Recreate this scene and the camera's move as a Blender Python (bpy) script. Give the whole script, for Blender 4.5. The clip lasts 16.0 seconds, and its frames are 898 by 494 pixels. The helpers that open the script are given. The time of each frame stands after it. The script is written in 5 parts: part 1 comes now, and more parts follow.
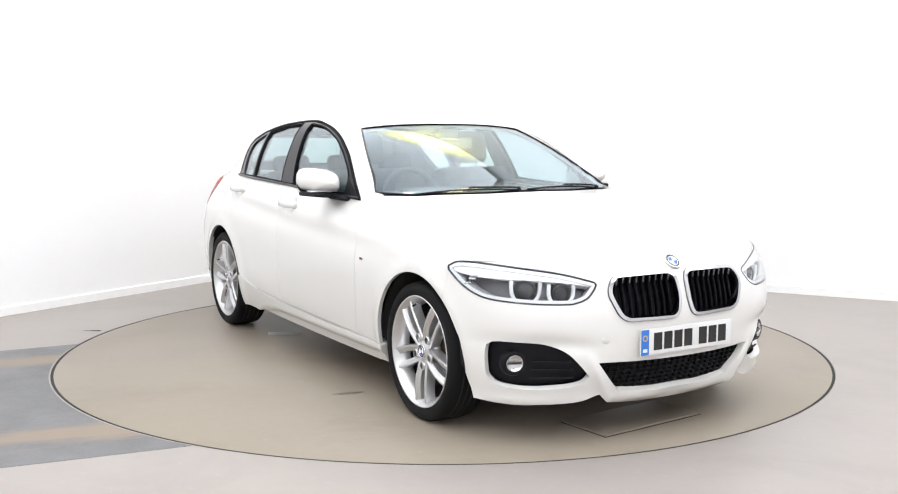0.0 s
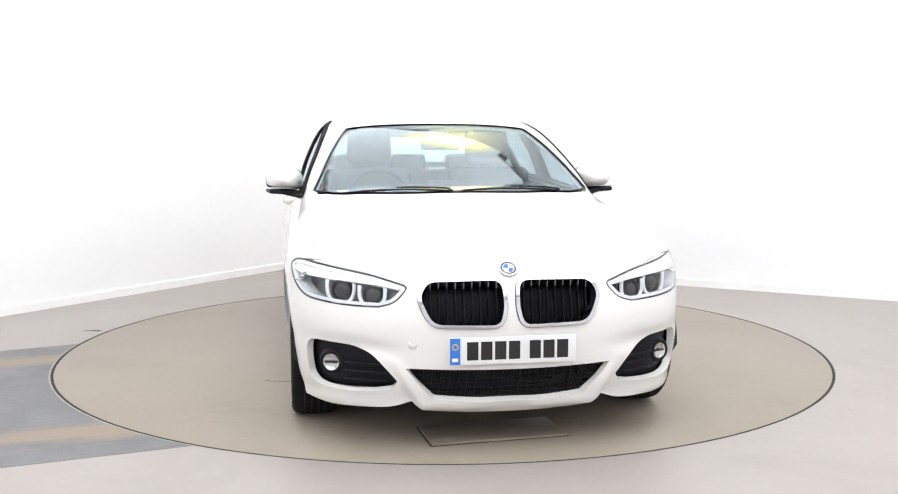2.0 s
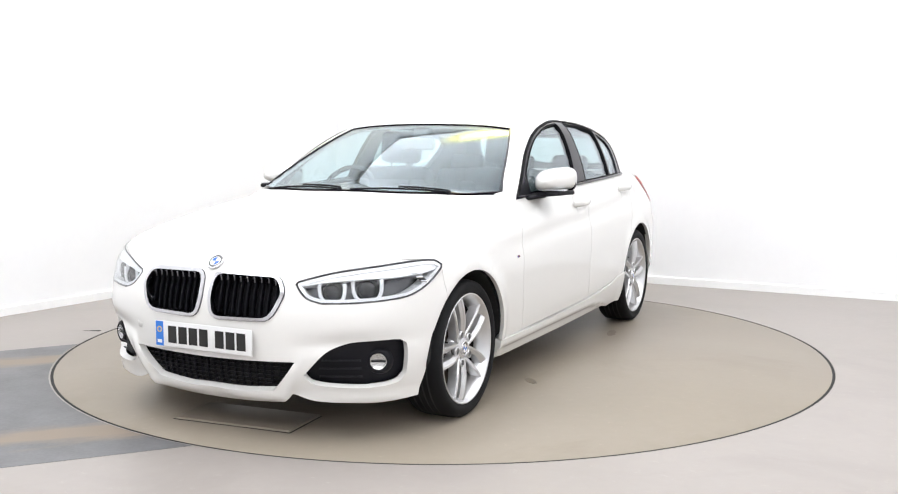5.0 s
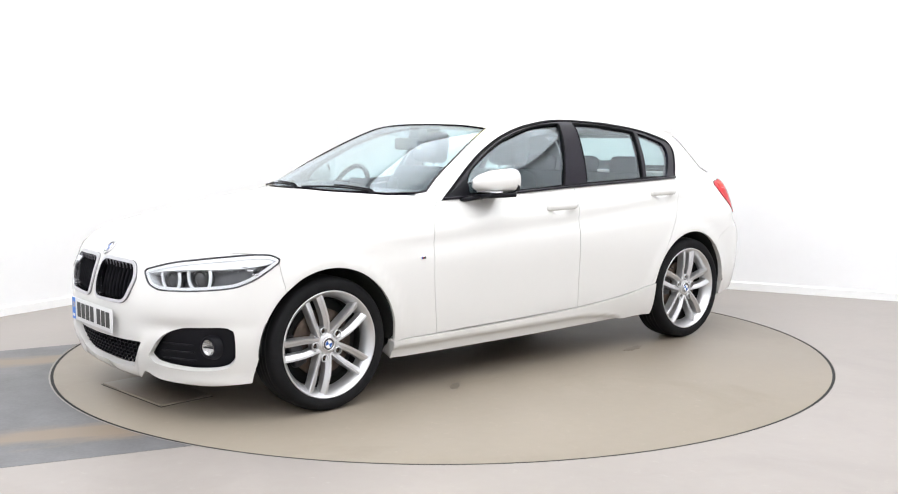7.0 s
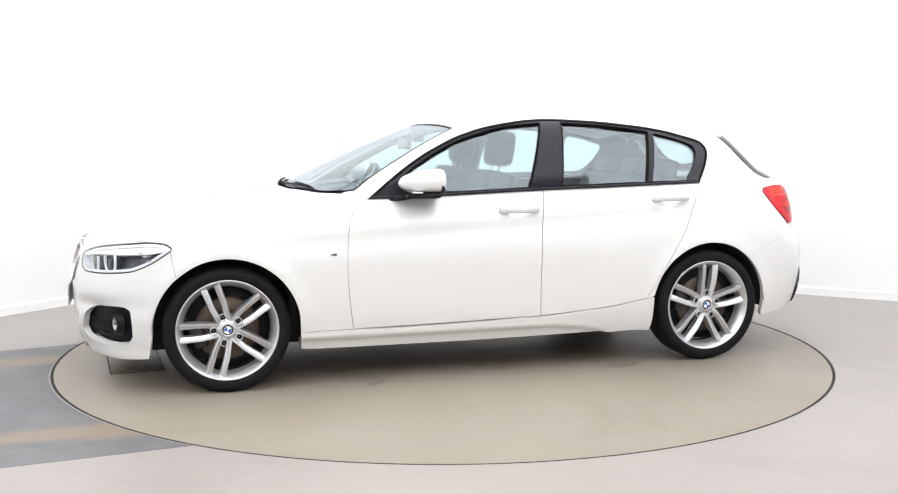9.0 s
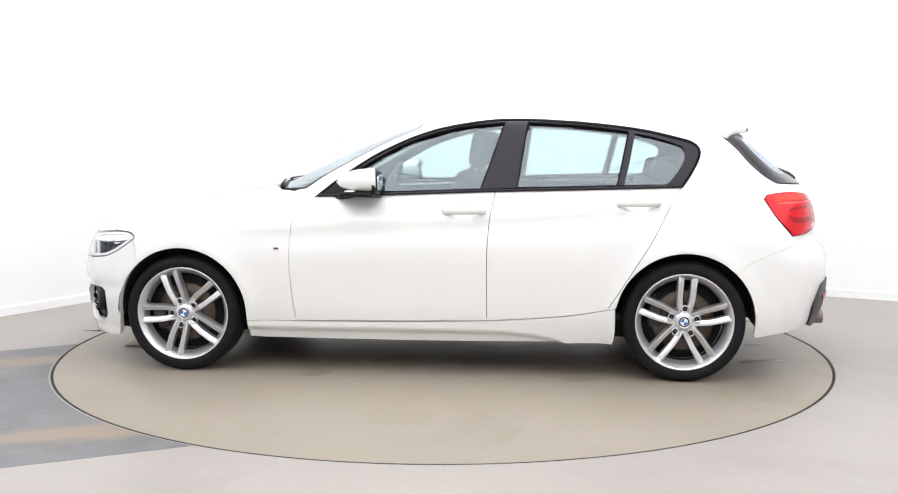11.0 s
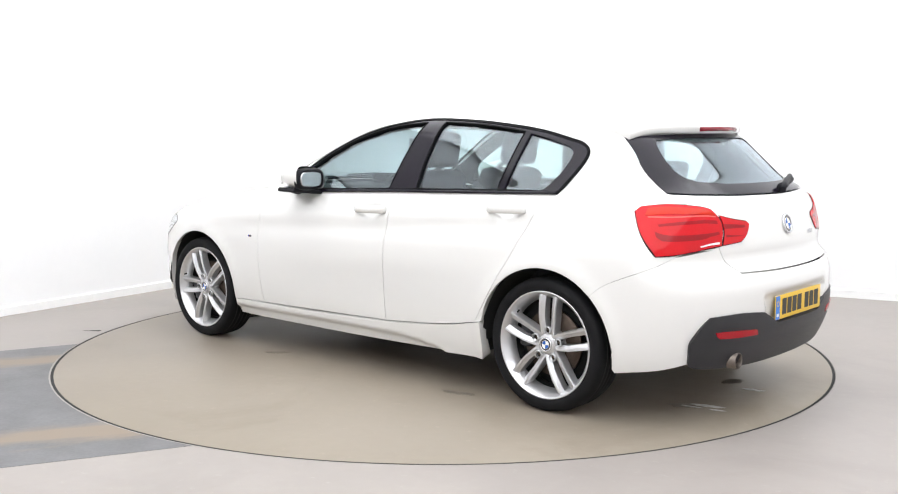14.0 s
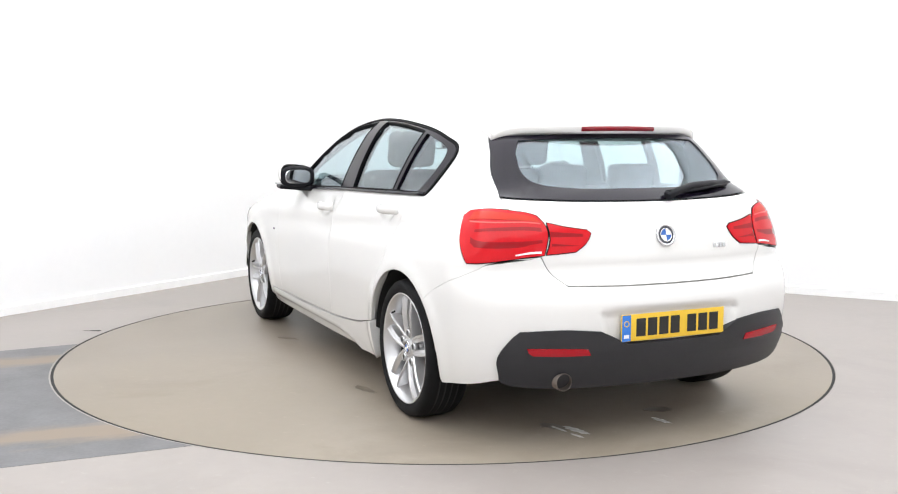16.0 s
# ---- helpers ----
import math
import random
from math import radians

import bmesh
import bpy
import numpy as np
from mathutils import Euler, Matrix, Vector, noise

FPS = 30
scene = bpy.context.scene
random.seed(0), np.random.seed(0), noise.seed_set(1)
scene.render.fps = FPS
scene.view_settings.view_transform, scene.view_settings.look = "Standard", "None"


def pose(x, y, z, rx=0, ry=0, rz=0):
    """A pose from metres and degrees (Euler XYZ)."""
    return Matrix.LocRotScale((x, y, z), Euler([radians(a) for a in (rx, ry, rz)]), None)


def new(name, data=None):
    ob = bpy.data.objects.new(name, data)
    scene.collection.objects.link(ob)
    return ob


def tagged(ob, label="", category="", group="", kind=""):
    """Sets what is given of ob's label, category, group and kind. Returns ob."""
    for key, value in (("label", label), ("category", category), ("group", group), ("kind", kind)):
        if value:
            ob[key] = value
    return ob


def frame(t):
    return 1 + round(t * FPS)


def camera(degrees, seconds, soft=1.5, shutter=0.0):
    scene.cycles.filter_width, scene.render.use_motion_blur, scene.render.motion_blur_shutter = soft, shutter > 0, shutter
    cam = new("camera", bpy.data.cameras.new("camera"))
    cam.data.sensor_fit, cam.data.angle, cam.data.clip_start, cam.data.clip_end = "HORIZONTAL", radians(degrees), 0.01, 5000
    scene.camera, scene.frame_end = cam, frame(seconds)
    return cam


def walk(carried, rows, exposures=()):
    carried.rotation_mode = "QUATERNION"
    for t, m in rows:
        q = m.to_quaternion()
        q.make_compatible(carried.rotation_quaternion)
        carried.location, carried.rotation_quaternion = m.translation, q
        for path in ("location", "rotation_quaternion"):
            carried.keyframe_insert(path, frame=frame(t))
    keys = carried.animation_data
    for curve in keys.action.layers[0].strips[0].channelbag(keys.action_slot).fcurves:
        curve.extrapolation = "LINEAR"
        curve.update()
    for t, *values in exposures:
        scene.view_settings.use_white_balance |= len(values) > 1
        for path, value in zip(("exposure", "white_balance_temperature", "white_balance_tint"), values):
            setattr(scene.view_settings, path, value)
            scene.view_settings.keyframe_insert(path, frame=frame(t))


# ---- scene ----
from mathutils import geometry

cam = camera(48.16, 16.0, soft=1.1)
EYE = pose(0, -6.079, 1.297, 90 - 6.486, 0, -0.306)
walk(cam, [(0, EYE), (16, EYE)], exposures=[(0, 0.0), (16, 0.0)])

# ---- world and room light ----
world = bpy.data.worlds.new("world")
scene.world = world
world.use_nodes = True
world.node_tree.nodes["Background"].inputs[0].default_value = (.9, .93, 1, 1)
world.node_tree.nodes["Background"].inputs[1].default_value = .05
PANEL_GLOW = 2.35      # ceiling light panels
WARM_GLOW = 15.0     # one warm oval lamp under the ceiling, brightest in its middle


# ---- materials ----
def mat(name, color, rough=.5, metal=0.0, coat=0.0, vary=.06, scale=6.0, bump=0.0, bump_scale=80.0, glow=None, spec=.5, trans=0.0):
    """A surface with colour variation at two scales and fine relief."""
    m = bpy.data.materials.new(name)
    m.use_nodes = True
    nt = m.node_tree
    b = nt.nodes["Principled BSDF"]
    b.inputs["Roughness"].default_value = rough
    b.inputs["Metallic"].default_value = metal
    b.inputs["Coat Weight"].default_value = coat
    b.inputs["Coat Roughness"].default_value = .03
    b.inputs["Specular IOR Level"].default_value = spec
    b.inputs["Transmission Weight"].default_value = trans
    b.inputs["Base Color"].default_value = (*color, 1)
    if vary or bump:
        tc = nt.nodes.new("ShaderNodeTexCoord")
    if vary:
        n1, n2, mix = nt.nodes.new("ShaderNodeTexNoise"), nt.nodes.new("ShaderNodeTexNoise"), nt.nodes.new("ShaderNodeMath")
        n1.inputs["Scale"].default_value, n2.inputs["Scale"].default_value = scale, scale * 14
        n1.inputs["Detail"].default_value = 5
        mix.operation = "MULTIPLY_ADD"
        mix.inputs[1].default_value = .35
        nt.links.new(tc.outputs["Object"], n1.inputs["Vector"])
        nt.links.new(tc.outputs["Object"], n2.inputs["Vector"])
        nt.links.new(n2.outputs[0], mix.inputs[0])
        nt.links.new(n1.outputs[0], mix.inputs[2])
        ramp = nt.nodes.new("ShaderNodeValToRGB")
        ramp.color_ramp.elements[0].position, ramp.color_ramp.elements[1].position = .4, .95
        ramp.color_ramp.elements[0].color = (*[c * (1 - vary) for c in color], 1)
        ramp.color_ramp.elements[1].color = (*[min(1, c * (1 + vary)) for c in color], 1)
        nt.links.new(mix.outputs[0], ramp.inputs[0])
        nt.links.new(ramp.outputs[0], b.inputs["Base Color"])
    if bump:
        n3, bp = nt.nodes.new("ShaderNodeTexNoise"), nt.nodes.new("ShaderNodeBump")
        n3.inputs["Scale"].default_value = bump_scale
        n3.inputs["Detail"].default_value = 4
        bp.inputs["Strength"].default_value = bump
        bp.inputs["Distance"].default_value = .004
        nt.links.new(tc.outputs["Object"], n3.inputs["Vector"])
        nt.links.new(n3.outputs[0], bp.inputs["Height"])
        nt.links.new(bp.outputs[0], b.inputs["Normal"])
    if glow:
        b.inputs["Emission Color"].default_value = (*glow[:3], 1)
        b.inputs["Emission Strength"].default_value = glow[3]
    return m


def glass(name, tint, low=.05, rough=.0, sheen=(1, 1, 1)):
    """A thin pane: clear with a tint, and a gloss that grows towards grazing angles."""
    m = bpy.data.materials.new(name)
    m.use_nodes = True
    nt = m.node_tree
    nt.nodes.remove(nt.nodes["Principled BSDF"])
    t, g, f, p, q, x = (nt.nodes.new(k) for k in ("ShaderNodeBsdfTransparent", "ShaderNodeBsdfGlossy", "ShaderNodeLayerWeight", "ShaderNodeMath", "ShaderNodeMath", "ShaderNodeMixShader"))
    t.inputs[0].default_value = (*tint, 1)
    g.inputs["Roughness"].default_value = rough
    g.inputs["Color"].default_value = (*sheen, 1)
    p.operation, q.operation = "POWER", "MULTIPLY_ADD"
    p.inputs[1].default_value = 4.5
    q.inputs[1].default_value, q.inputs[2].default_value = 1 - low, low
    nt.links.new(f.outputs["Facing"], p.inputs[0])
    nt.links.new(p.outputs[0], q.inputs[0])
    nt.links.new(q.outputs[0], x.inputs[0])
    nt.links.new(t.outputs[0], x.inputs[1])
    nt.links.new(g.outputs[0], x.inputs[2])
    nt.links.new(x.outputs[0], nt.nodes["Material Output"].inputs[0])
    return m


WALL = mat("white wall paint", (.84, .84, .85), .6, vary=.02, scale=1.2, bump=.05)
CEIL = mat("white ceiling paint", (.8, .8, .8), .7, vary=.02)
SKIRT = mat("white gloss skirting", (.86, .86, .86), .35, vary=.03, scale=3)
PAINT = mat("white car paint", (.735, .725, .705), .35, coat=1.0, vary=.008, scale=3)
TRIM = mat("black gloss trim", (.007, .005, .011), .14, spec=.3, vary=.03)
SEAL = mat("black rubber seal", (.004, .004, .005), .7, spec=.12, vary=.1)
PLASTIC = mat("black plastic", (.005, .005, .008), .5, spec=.22, vary=.15, scale=20, bump=.15, bump_scale=400)
GREY_PLASTIC = mat("dark grey plastic", (.016, .016, .019), .42, vary=.1, scale=15, bump=.15, bump_scale=400)
# Black for liners, and for the shade on the inner rim barrels.
LINER = mat("black liner and shade", (.012, .012, .012), .8, vary=.2, scale=10)
LINING = mat("dark cabin lining", (.035, .035, .04), .7, vary=.15, scale=12)
# Black plastic made grey for the reflected veil of the windscreen over it.
VEILED = mat("cabin plastic greyed for the glass veil", (.14, .14, .14), .6, vary=.1)
HEADLINING = mat("pale grey headlining", (.45, .45, .45), .85, vary=.05)
SEAT = mat("black cloth", (.025, .026, .03), .8, vary=.2, scale=25, bump=.2, bump_scale=300)
RUBBER = mat("tyre rubber", (.006, .006, .007), .7, spec=.2, vary=.2, scale=12, bump=.2, bump_scale=150)
ALLOY = mat("silver alloy", (.62, .62, .63), .3, .75, coat=.25, vary=.05, scale=18)
STEEL = mat("brake steel", (.10, .075, .06), .5, .8, vary=.35, scale=14)
CHROME = mat("chrome", (.8, .8, .82), .08, 1.0, vary=.02)
SATIN = mat("satin chrome", (.7, .7, .72), .25, .9, vary=.03)
SURROUND = mat("bright grille surround", (.62, .62, .64), .12, 1.0, vary=.03)
BLUE = mat("enamel blue", (.02, .11, .42), .2, coat=.6, vary=.03)
PLATE_BLUE = mat("plate blue", (.03, .18, .62), .35, vary=.04)
BAND = mat("dark enamel band", (.03, .035, .05), .12, coat=.8, vary=.05)
WHITE = mat("white enamel", (.8, .8, .8), .3, vary=.02)
YELLOW = mat("yellow plate", (.78, .50, .035), .35, vary=.04)
PLATE_WHITE = mat("white plate", (.74, .74, .74), .35, vary=.03)
INK = mat("black lettering", (.012, .012, .012), .4, vary=.1)
RED = mat("red lamp plastic", (.56, .004, .010), .14, spec=.3, vary=.08, scale=9)
RED_DARK = mat("dark red lamp plastic", (.28, .0025, .007), .14, spec=.3, vary=.1)
AMBER = mat("orange lamp plastic", (.52, .022, .008), .14, spec=.3, vary=.06)
REFLECTOR = mat("red reflector plastic", (.36, .004, .012), .15, spec=.4, vary=.1, scale=60)
LAMP_PINK = mat("pale red lamp rib", (.75, .10, .09), .2, spec=.4, vary=.05)
LAMP_EDGE = mat("grey lamp edge", (.10, .10, .11), .5, vary=.1)
LAMP_BACK = mat("lamp bowl", (.15, .15, .16), .32, .4, vary=.15, scale=30)
FOG_BOWL = mat("grey fog lamp bowl", (.62, .61, .60), .22, .8, vary=.2, scale=40)
LAMP_LENS = glass("lamp lens", (.96, .965, .97), .010)
LED = mat("pale light guide", (.82, .83, .85), .25, vary=.02, coat=.5)
SCREEN = glass("windscreen glass", (.87, .935, .95), .025, sheen=(.90, .95, 1))
PANE = glass("side glass", (.865, .945, .945), .075, sheen=(.92, .95, 1))
REAR_PANE = glass("rear glass", (.83, .905, .905), .09, sheen=(.86, .92, 1))
MIRROR = mat("mirror", (.85, .87, .88), .02, 1.0, vary=0)
DIFFUSER = mat("light diffuser", (.9, .9, .9), .5, vary=0, glow=(.975, 1, 1.03, PANEL_GLOW))
WARM = mat("warm lamp diffuser", (.9, .85, .6), .5, vary=0, glow=(1, .90, .42, WARM_GLOW))
nt = WARM.node_tree
tcw, grw, mlw = (nt.nodes.new(k) for k in ("ShaderNodeTexCoord", "ShaderNodeTexGradient", "ShaderNodeMath"))
mpw = nt.nodes.new("ShaderNodeMapping")
mpw.inputs["Scale"].default_value = (1.12, 1.84, .01)
grw.gradient_type = "QUADRATIC_SPHERE"
mlw.operation = "MULTIPLY_ADD"
mlw.inputs[1].default_value = WARM_GLOW
mlw.inputs[2].default_value = PANEL_GLOW
nt.links.new(tcw.outputs["Object"], mpw.inputs["Vector"])
nt.links.new(mpw.outputs[0], grw.inputs["Vector"])
nt.links.new(grw.outputs["Fac"], mlw.inputs[0])
nt.links.new(mlw.outputs[0], nt.nodes["Principled BSDF"].inputs["Emission Strength"])
rpw = nt.nodes.new("ShaderNodeValToRGB")
rpw.color_ramp.elements[0].color = (.975, 1, 1.03, 1)
rpw.color_ramp.elements[1].color = (1, .90, .45, 1)
rpw.color_ramp.elements[1].position = .10
nt.links.new(grw.outputs["Fac"], rpw.inputs[0])
nt.links.new(rpw.outputs[0], nt.nodes["Principled BSDF"].inputs["Emission Color"])


def floor_mat(name, base, other, rough, marks):
    """Painted concrete: broad patches, fine speckle, thin scuffs."""
    m = mat(name, base, rough, vary=.05, scale=1.3, bump=.06, bump_scale=30)
    nt = m.node_tree
    b = nt.nodes["Principled BSDF"]
    src = b.inputs["Base Color"].links[0].from_socket
    tc, n = nt.nodes.new("ShaderNodeTexCoord"), nt.nodes.new("ShaderNodeTexNoise")
    n.inputs["Scale"].default_value, n.inputs["Detail"].default_value, n.inputs["Roughness"].default_value = 1.1, 8, .62
    n.inputs["Distortion"].default_value = .6
    r, x = nt.nodes.new("ShaderNodeValToRGB"), nt.nodes.new("ShaderNodeMix")
    r.color_ramp.elements[0].position, r.color_ramp.elements[1].position = .52, .72
    r.color_ramp.elements[1].color = (marks, marks, marks, 1)
    x.data_type = "RGBA"
    x.inputs["B"].default_value = (*other, 1)
    nt.links.new(tc.outputs["Object"], n.inputs["Vector"])
    nt.links.new(n.outputs[0], r.inputs[0])
    nt.links.new(r.outputs[0], x.inputs["Factor"])
    nt.links.new(src, x.inputs["A"])
    fl, fr, fx = nt.nodes.new("ShaderNodeTexNoise"), nt.nodes.new("ShaderNodeValToRGB"), nt.nodes.new("ShaderNodeMix")
    fl.inputs["Scale"].default_value, fl.inputs["Detail"].default_value, fl.inputs["Roughness"].default_value = 17, 6, .7
    fr.color_ramp.elements[0].position, fr.color_ramp.elements[1].position = .60, .74
    fr.color_ramp.elements[1].color = (.30, .30, .30, 1)
    fx.data_type = "RGBA"
    fx.inputs["B"].default_value = (*[min(1, c * 1.5) for c in base], 1)
    nt.links.new(tc.outputs["Object"], fl.inputs["Vector"])
    nt.links.new(fl.outputs[0], fr.inputs[0])
    nt.links.new(fr.outputs[0], fx.inputs["Factor"])
    nt.links.new(x.outputs["Result"], fx.inputs["A"])
    nt.links.new(fx.outputs["Result"], b.inputs["Base Color"])
    return m


FLOOR = floor_mat("painted concrete floor", (.296, .267, .247), (.254, .228, .210), .42, .7)
TABLE = floor_mat("painted turntable top", (.250, .214, .172), (.192, .160, .122), .38, .75)
TABLE.node_tree.nodes["Principled BSDF"].inputs["Specular IOR Level"].default_value = .3


def streaks(name, a, b, turn, bands):
    """Worn paint with soft bands of a second colour, across the direction turn: (place, half width)."""
    m = mat(name, a, .5, vary=.28, scale=4, bump=.05, bump_scale=40)
    nt = m.node_tree
    bs = nt.nodes["Principled BSDF"]
    src = bs.inputs["Base Color"].links[0].from_socket
    tc, mp, st, n, sep, wob, r, x = (nt.nodes.new("ShaderNode" + k) for k in ("TexCoord", "Mapping", "Mapping", "TexNoise", "SeparateXYZ", "Math", "ValToRGB", "Mix"))
    mp.inputs["Rotation"].default_value = (0, 0, radians(-turn))
    st.inputs["Scale"].default_value = (.8, 3.4, 1)
    n.inputs["Scale"].default_value, n.inputs["Detail"].default_value, n.inputs["Roughness"].default_value = 1.5, 8, .65
    wob.operation = "MULTIPLY_ADD"
    wob.inputs[1].default_value = .42
    nt.links.new(tc.outputs["Object"], mp.inputs["Vector"])
    nt.links.new(mp.outputs[0], sep.inputs[0])
    nt.links.new(mp.outputs[0], st.inputs["Vector"])
    nt.links.new(st.outputs[0], n.inputs["Vector"])
    nt.links.new(n.outputs[0], wob.inputs[0])
    nt.links.new(sep.outputs["Y"], wob.inputs[2])
    fit = nt.nodes.new("ShaderNodeMapRange")
    fit.inputs["From Min"].default_value, fit.inputs["From Max"].default_value = -1.5 + .21, 1.0 + .21
    nt.links.new(wob.outputs[0], fit.inputs["Value"])
    nt.links.new(fit.outputs[0], r.inputs[0])
    ramp = r.color_ramp
    ramp.elements[0].color = ramp.elements[1].color = (0, 0, 0, 1)
    for at, half in bands:
        c = (at + 1.5) / 2.5
        for d, v in ((-1.6, 0), (-.5, .9), (.5, .9), (1.6, 0)):
            e = ramp.elements.new(c + d * half / 2.5)
            e.color = (v, v, v, 1)
    x.data_type = "RGBA"
    x.inputs["B"].default_value = (*b, 1)
    nt.links.new(r.outputs[0], x.inputs["Factor"])
    nt.links.new(src, x.inputs["A"])
    nt.links.new(x.outputs["Result"], bs.inputs["Base Color"])
    return m


RAMP = streaks("worn grey strip", (.124, .122, .128), (.228, .176, .128), 20, ((.41, .085), (-1.166, .11)))
STAIN = mat("oily floor stain", (.175, .146, .112), .36, vary=.3, scale=9)
FLAKE = mat("worn white flake", (.62, .61, .58), .5, vary=.25, scale=30)

SLAT = mat("black grille slat", (.004, .004, .006), .4, spec=.14, vary=.1, scale=20)
# Bright metal for the highlights set on the tops of the grille slats.
SLAT_GLINT = mat("bright bar for the slat highlight", (.22, .22, .24), .3, .9, vary=.3, scale=60)
DULL = mat("dull exhaust steel", (.20, .17, .15), .42, .9, vary=.2, scale=20)
BRAKE = mat("dark brake lamp plastic", (.20, .003, .010), .2, coat=.15, spec=.35, vary=.05)


# ---- car body as a solid: below zero inside ----
def curve(pairs):
    """A smooth curve through (position, value) pairs."""
    xs = np.array([p[0] for p in pairs], float)
    ys = np.array([p[1] for p in pairs], float)
    h, d = np.diff(xs), np.diff(ys) / np.diff(xs)
    m = np.concatenate(([d[0]], (d[:-1] * h[1:] + d[1:] * h[:-1]) / (h[1:] + h[:-1]), [d[-1]]))

    def at(x):
        x = np.asarray(x, float)
        q = np.clip(x, xs[0], xs[-1])
        i = np.clip(np.searchsorted(xs, q) - 1, 0, len(xs) - 2)
        s = (q - xs[i]) / h[i]
        v = ((1 + 2 * s) * (1 - s) ** 2 * ys[i] + s * (1 - s) ** 2 * h[i] * m[i]
             + s * s * (3 - 2 * s) * ys[i + 1] + s * s * (s - 1) * h[i] * m[i + 1])
        return v + np.where(x < xs[0], (x - xs[0]) * m[0], 0) + np.where(x > xs[-1], (x - xs[-1]) * m[-1], 0)
    return at


def smax(a, b, k):
    h = np.maximum(k - np.abs(a - b), 0) / k
    return np.maximum(a, b) + h * h * k / 4


def smin(a, b, k):
    return -smax(-a, -b, k)


WIDTH = curve([(-2.3, .79), (-2.0, .832), (-1.7, .868), (-1.35, .888), (-.7, .893), (.4, .893), (1.0, .893), (1.4, .888), (1.65, .868), (1.85, .828), (2.1, .75)])
TUCK = curve([(.1, -.10), (.2, -.05), (.3, -.022), (.42, -.006), (.55, 0), (.68, 0), (.76, -.006), (.82, -.02), (.92, -.045), (1.0, -.075), (1.1, -.13)])
NOSE = curve([(.1, 1.97), (.17, 2.05), (.25, 2.095), (.36, 2.118), (.47, 2.125), (.56, 2.12), (.64, 2.10), (.70, 2.075), (.76, 2.04), (.82, 1.99), (.95, 1.8)])
TAIL = curve([(.1, 2.04), (.2, 2.10), (.3, 2.15), (.42, 2.185), (.55, 2.2), (.63, 2.195), (.68, 2.175), (.72, 2.14), (.8, 2.13), (.88, 2.115), (.96, 2.085), (1.03, 2.04), (1.15, 1.95)])
HOOD = curve([(-2.2, 1.07), (-1.3, 1.06), (-.3, 1.035), (.5, 1.01), (.95, .99), (1.2, .957), (1.5, .905), (1.75, .853), (1.92, .812), (2.05, .775), (2.2, .72)])
CREASE = curve([(-1.8, .985), (-1.282, .945), (-.504, .875), (.273, .832), (1.07, .797), (1.4, .79)])
CABIN = curve([(-2.1, .60), (-1.9, .652), (-1.6, .722), (-1.2, .777), (-.7, .803), (0, .808), (.5, .80), (.8, .78), (1.0, .75)])
LEAN = curve([(.85, -.02), (.95, 0), (1.1, .043), (1.2, .084), (1.3, .138), (1.36, .18), (1.42, .24)])
ROOF = curve([(-2.0, 1.295), (-1.8, 1.325), (-1.5, 1.367), (-1.1, 1.402), (-.6, 1.419), (-.2, 1.41), (.1, 1.378), (.3, 1.335), (.6, 1.25)])


def solid(x, y, z):
    y = np.abs(y)
    # door crease under the handles, and a lip round the wheel arches
    up = z - CREASE(x)
    fade = np.clip((1.25 - x) / .5, 0, 1) * np.clip((x + 1.9) / .5, 0, 1)
    crease = fade * (-.10 * (np.sqrt(up * up + 1e-5) + up - .003) / 2 - .010 * np.exp(-((up + .06) / .05) ** 2) + .006 * np.exp(-(up / .05) ** 2))
    lip = 0.0
    for ax in (1.345, -1.345):
        r = np.hypot(x - ax, z - .317)
        lip = lip + .011 * np.exp(-((r - .375) / .045) ** 2)
    dish = -.006 * np.exp(-((z - .47) / .11) ** 2) * np.exp(-((x - .0) / .75) ** 4)
    haunch = -.05 * np.clip((-x - 1.35) / .45, 0, 1) * np.clip((z - .78) / .17, 0, 1.3)
    side = y - (WIDTH(x) + TUCK(z) + crease + lip + dish + haunch)
    y2 = y * y
    front = (x - (NOSE(z) - .20 * y2 - .34 * y2 * y2)) * .9
    rear = (-x - (TAIL(z) - .16 * y2 - .27 * y2 * y2)) * .9
    top = z - (HOOD(x) - .055 * y2 - .085 * y2 * y2)
    low = smax(smax(side, smax(front, rear, .02), .10), top, .09)
    low = smax(low, .13 - z, .02)
    gside = (y - (CABIN(x) - LEAN(z)) + .12 * np.clip((-x - .8) / .6, 0, 1.2) * np.clip(z - 1.0, 0, .4)) * .9
    screen = ((x - (.965 - 2.10 * (z - .985) - .30 * (z - .985) ** 2)) + .40 * y2) * .43
    back = ((-x - (2.055 - 1.08 * np.maximum(z - 1.0, 0))) + .45 * y2) * .68
    roof = z - (ROOF(x) - .06 * y2 - .10 * y2 * y2)
    high = smax(smax(gside, smax(screen, back, .02), .10), roof, .09)
    high = smax(high, .80 - z, .05)
    return smin(low, high, .045)


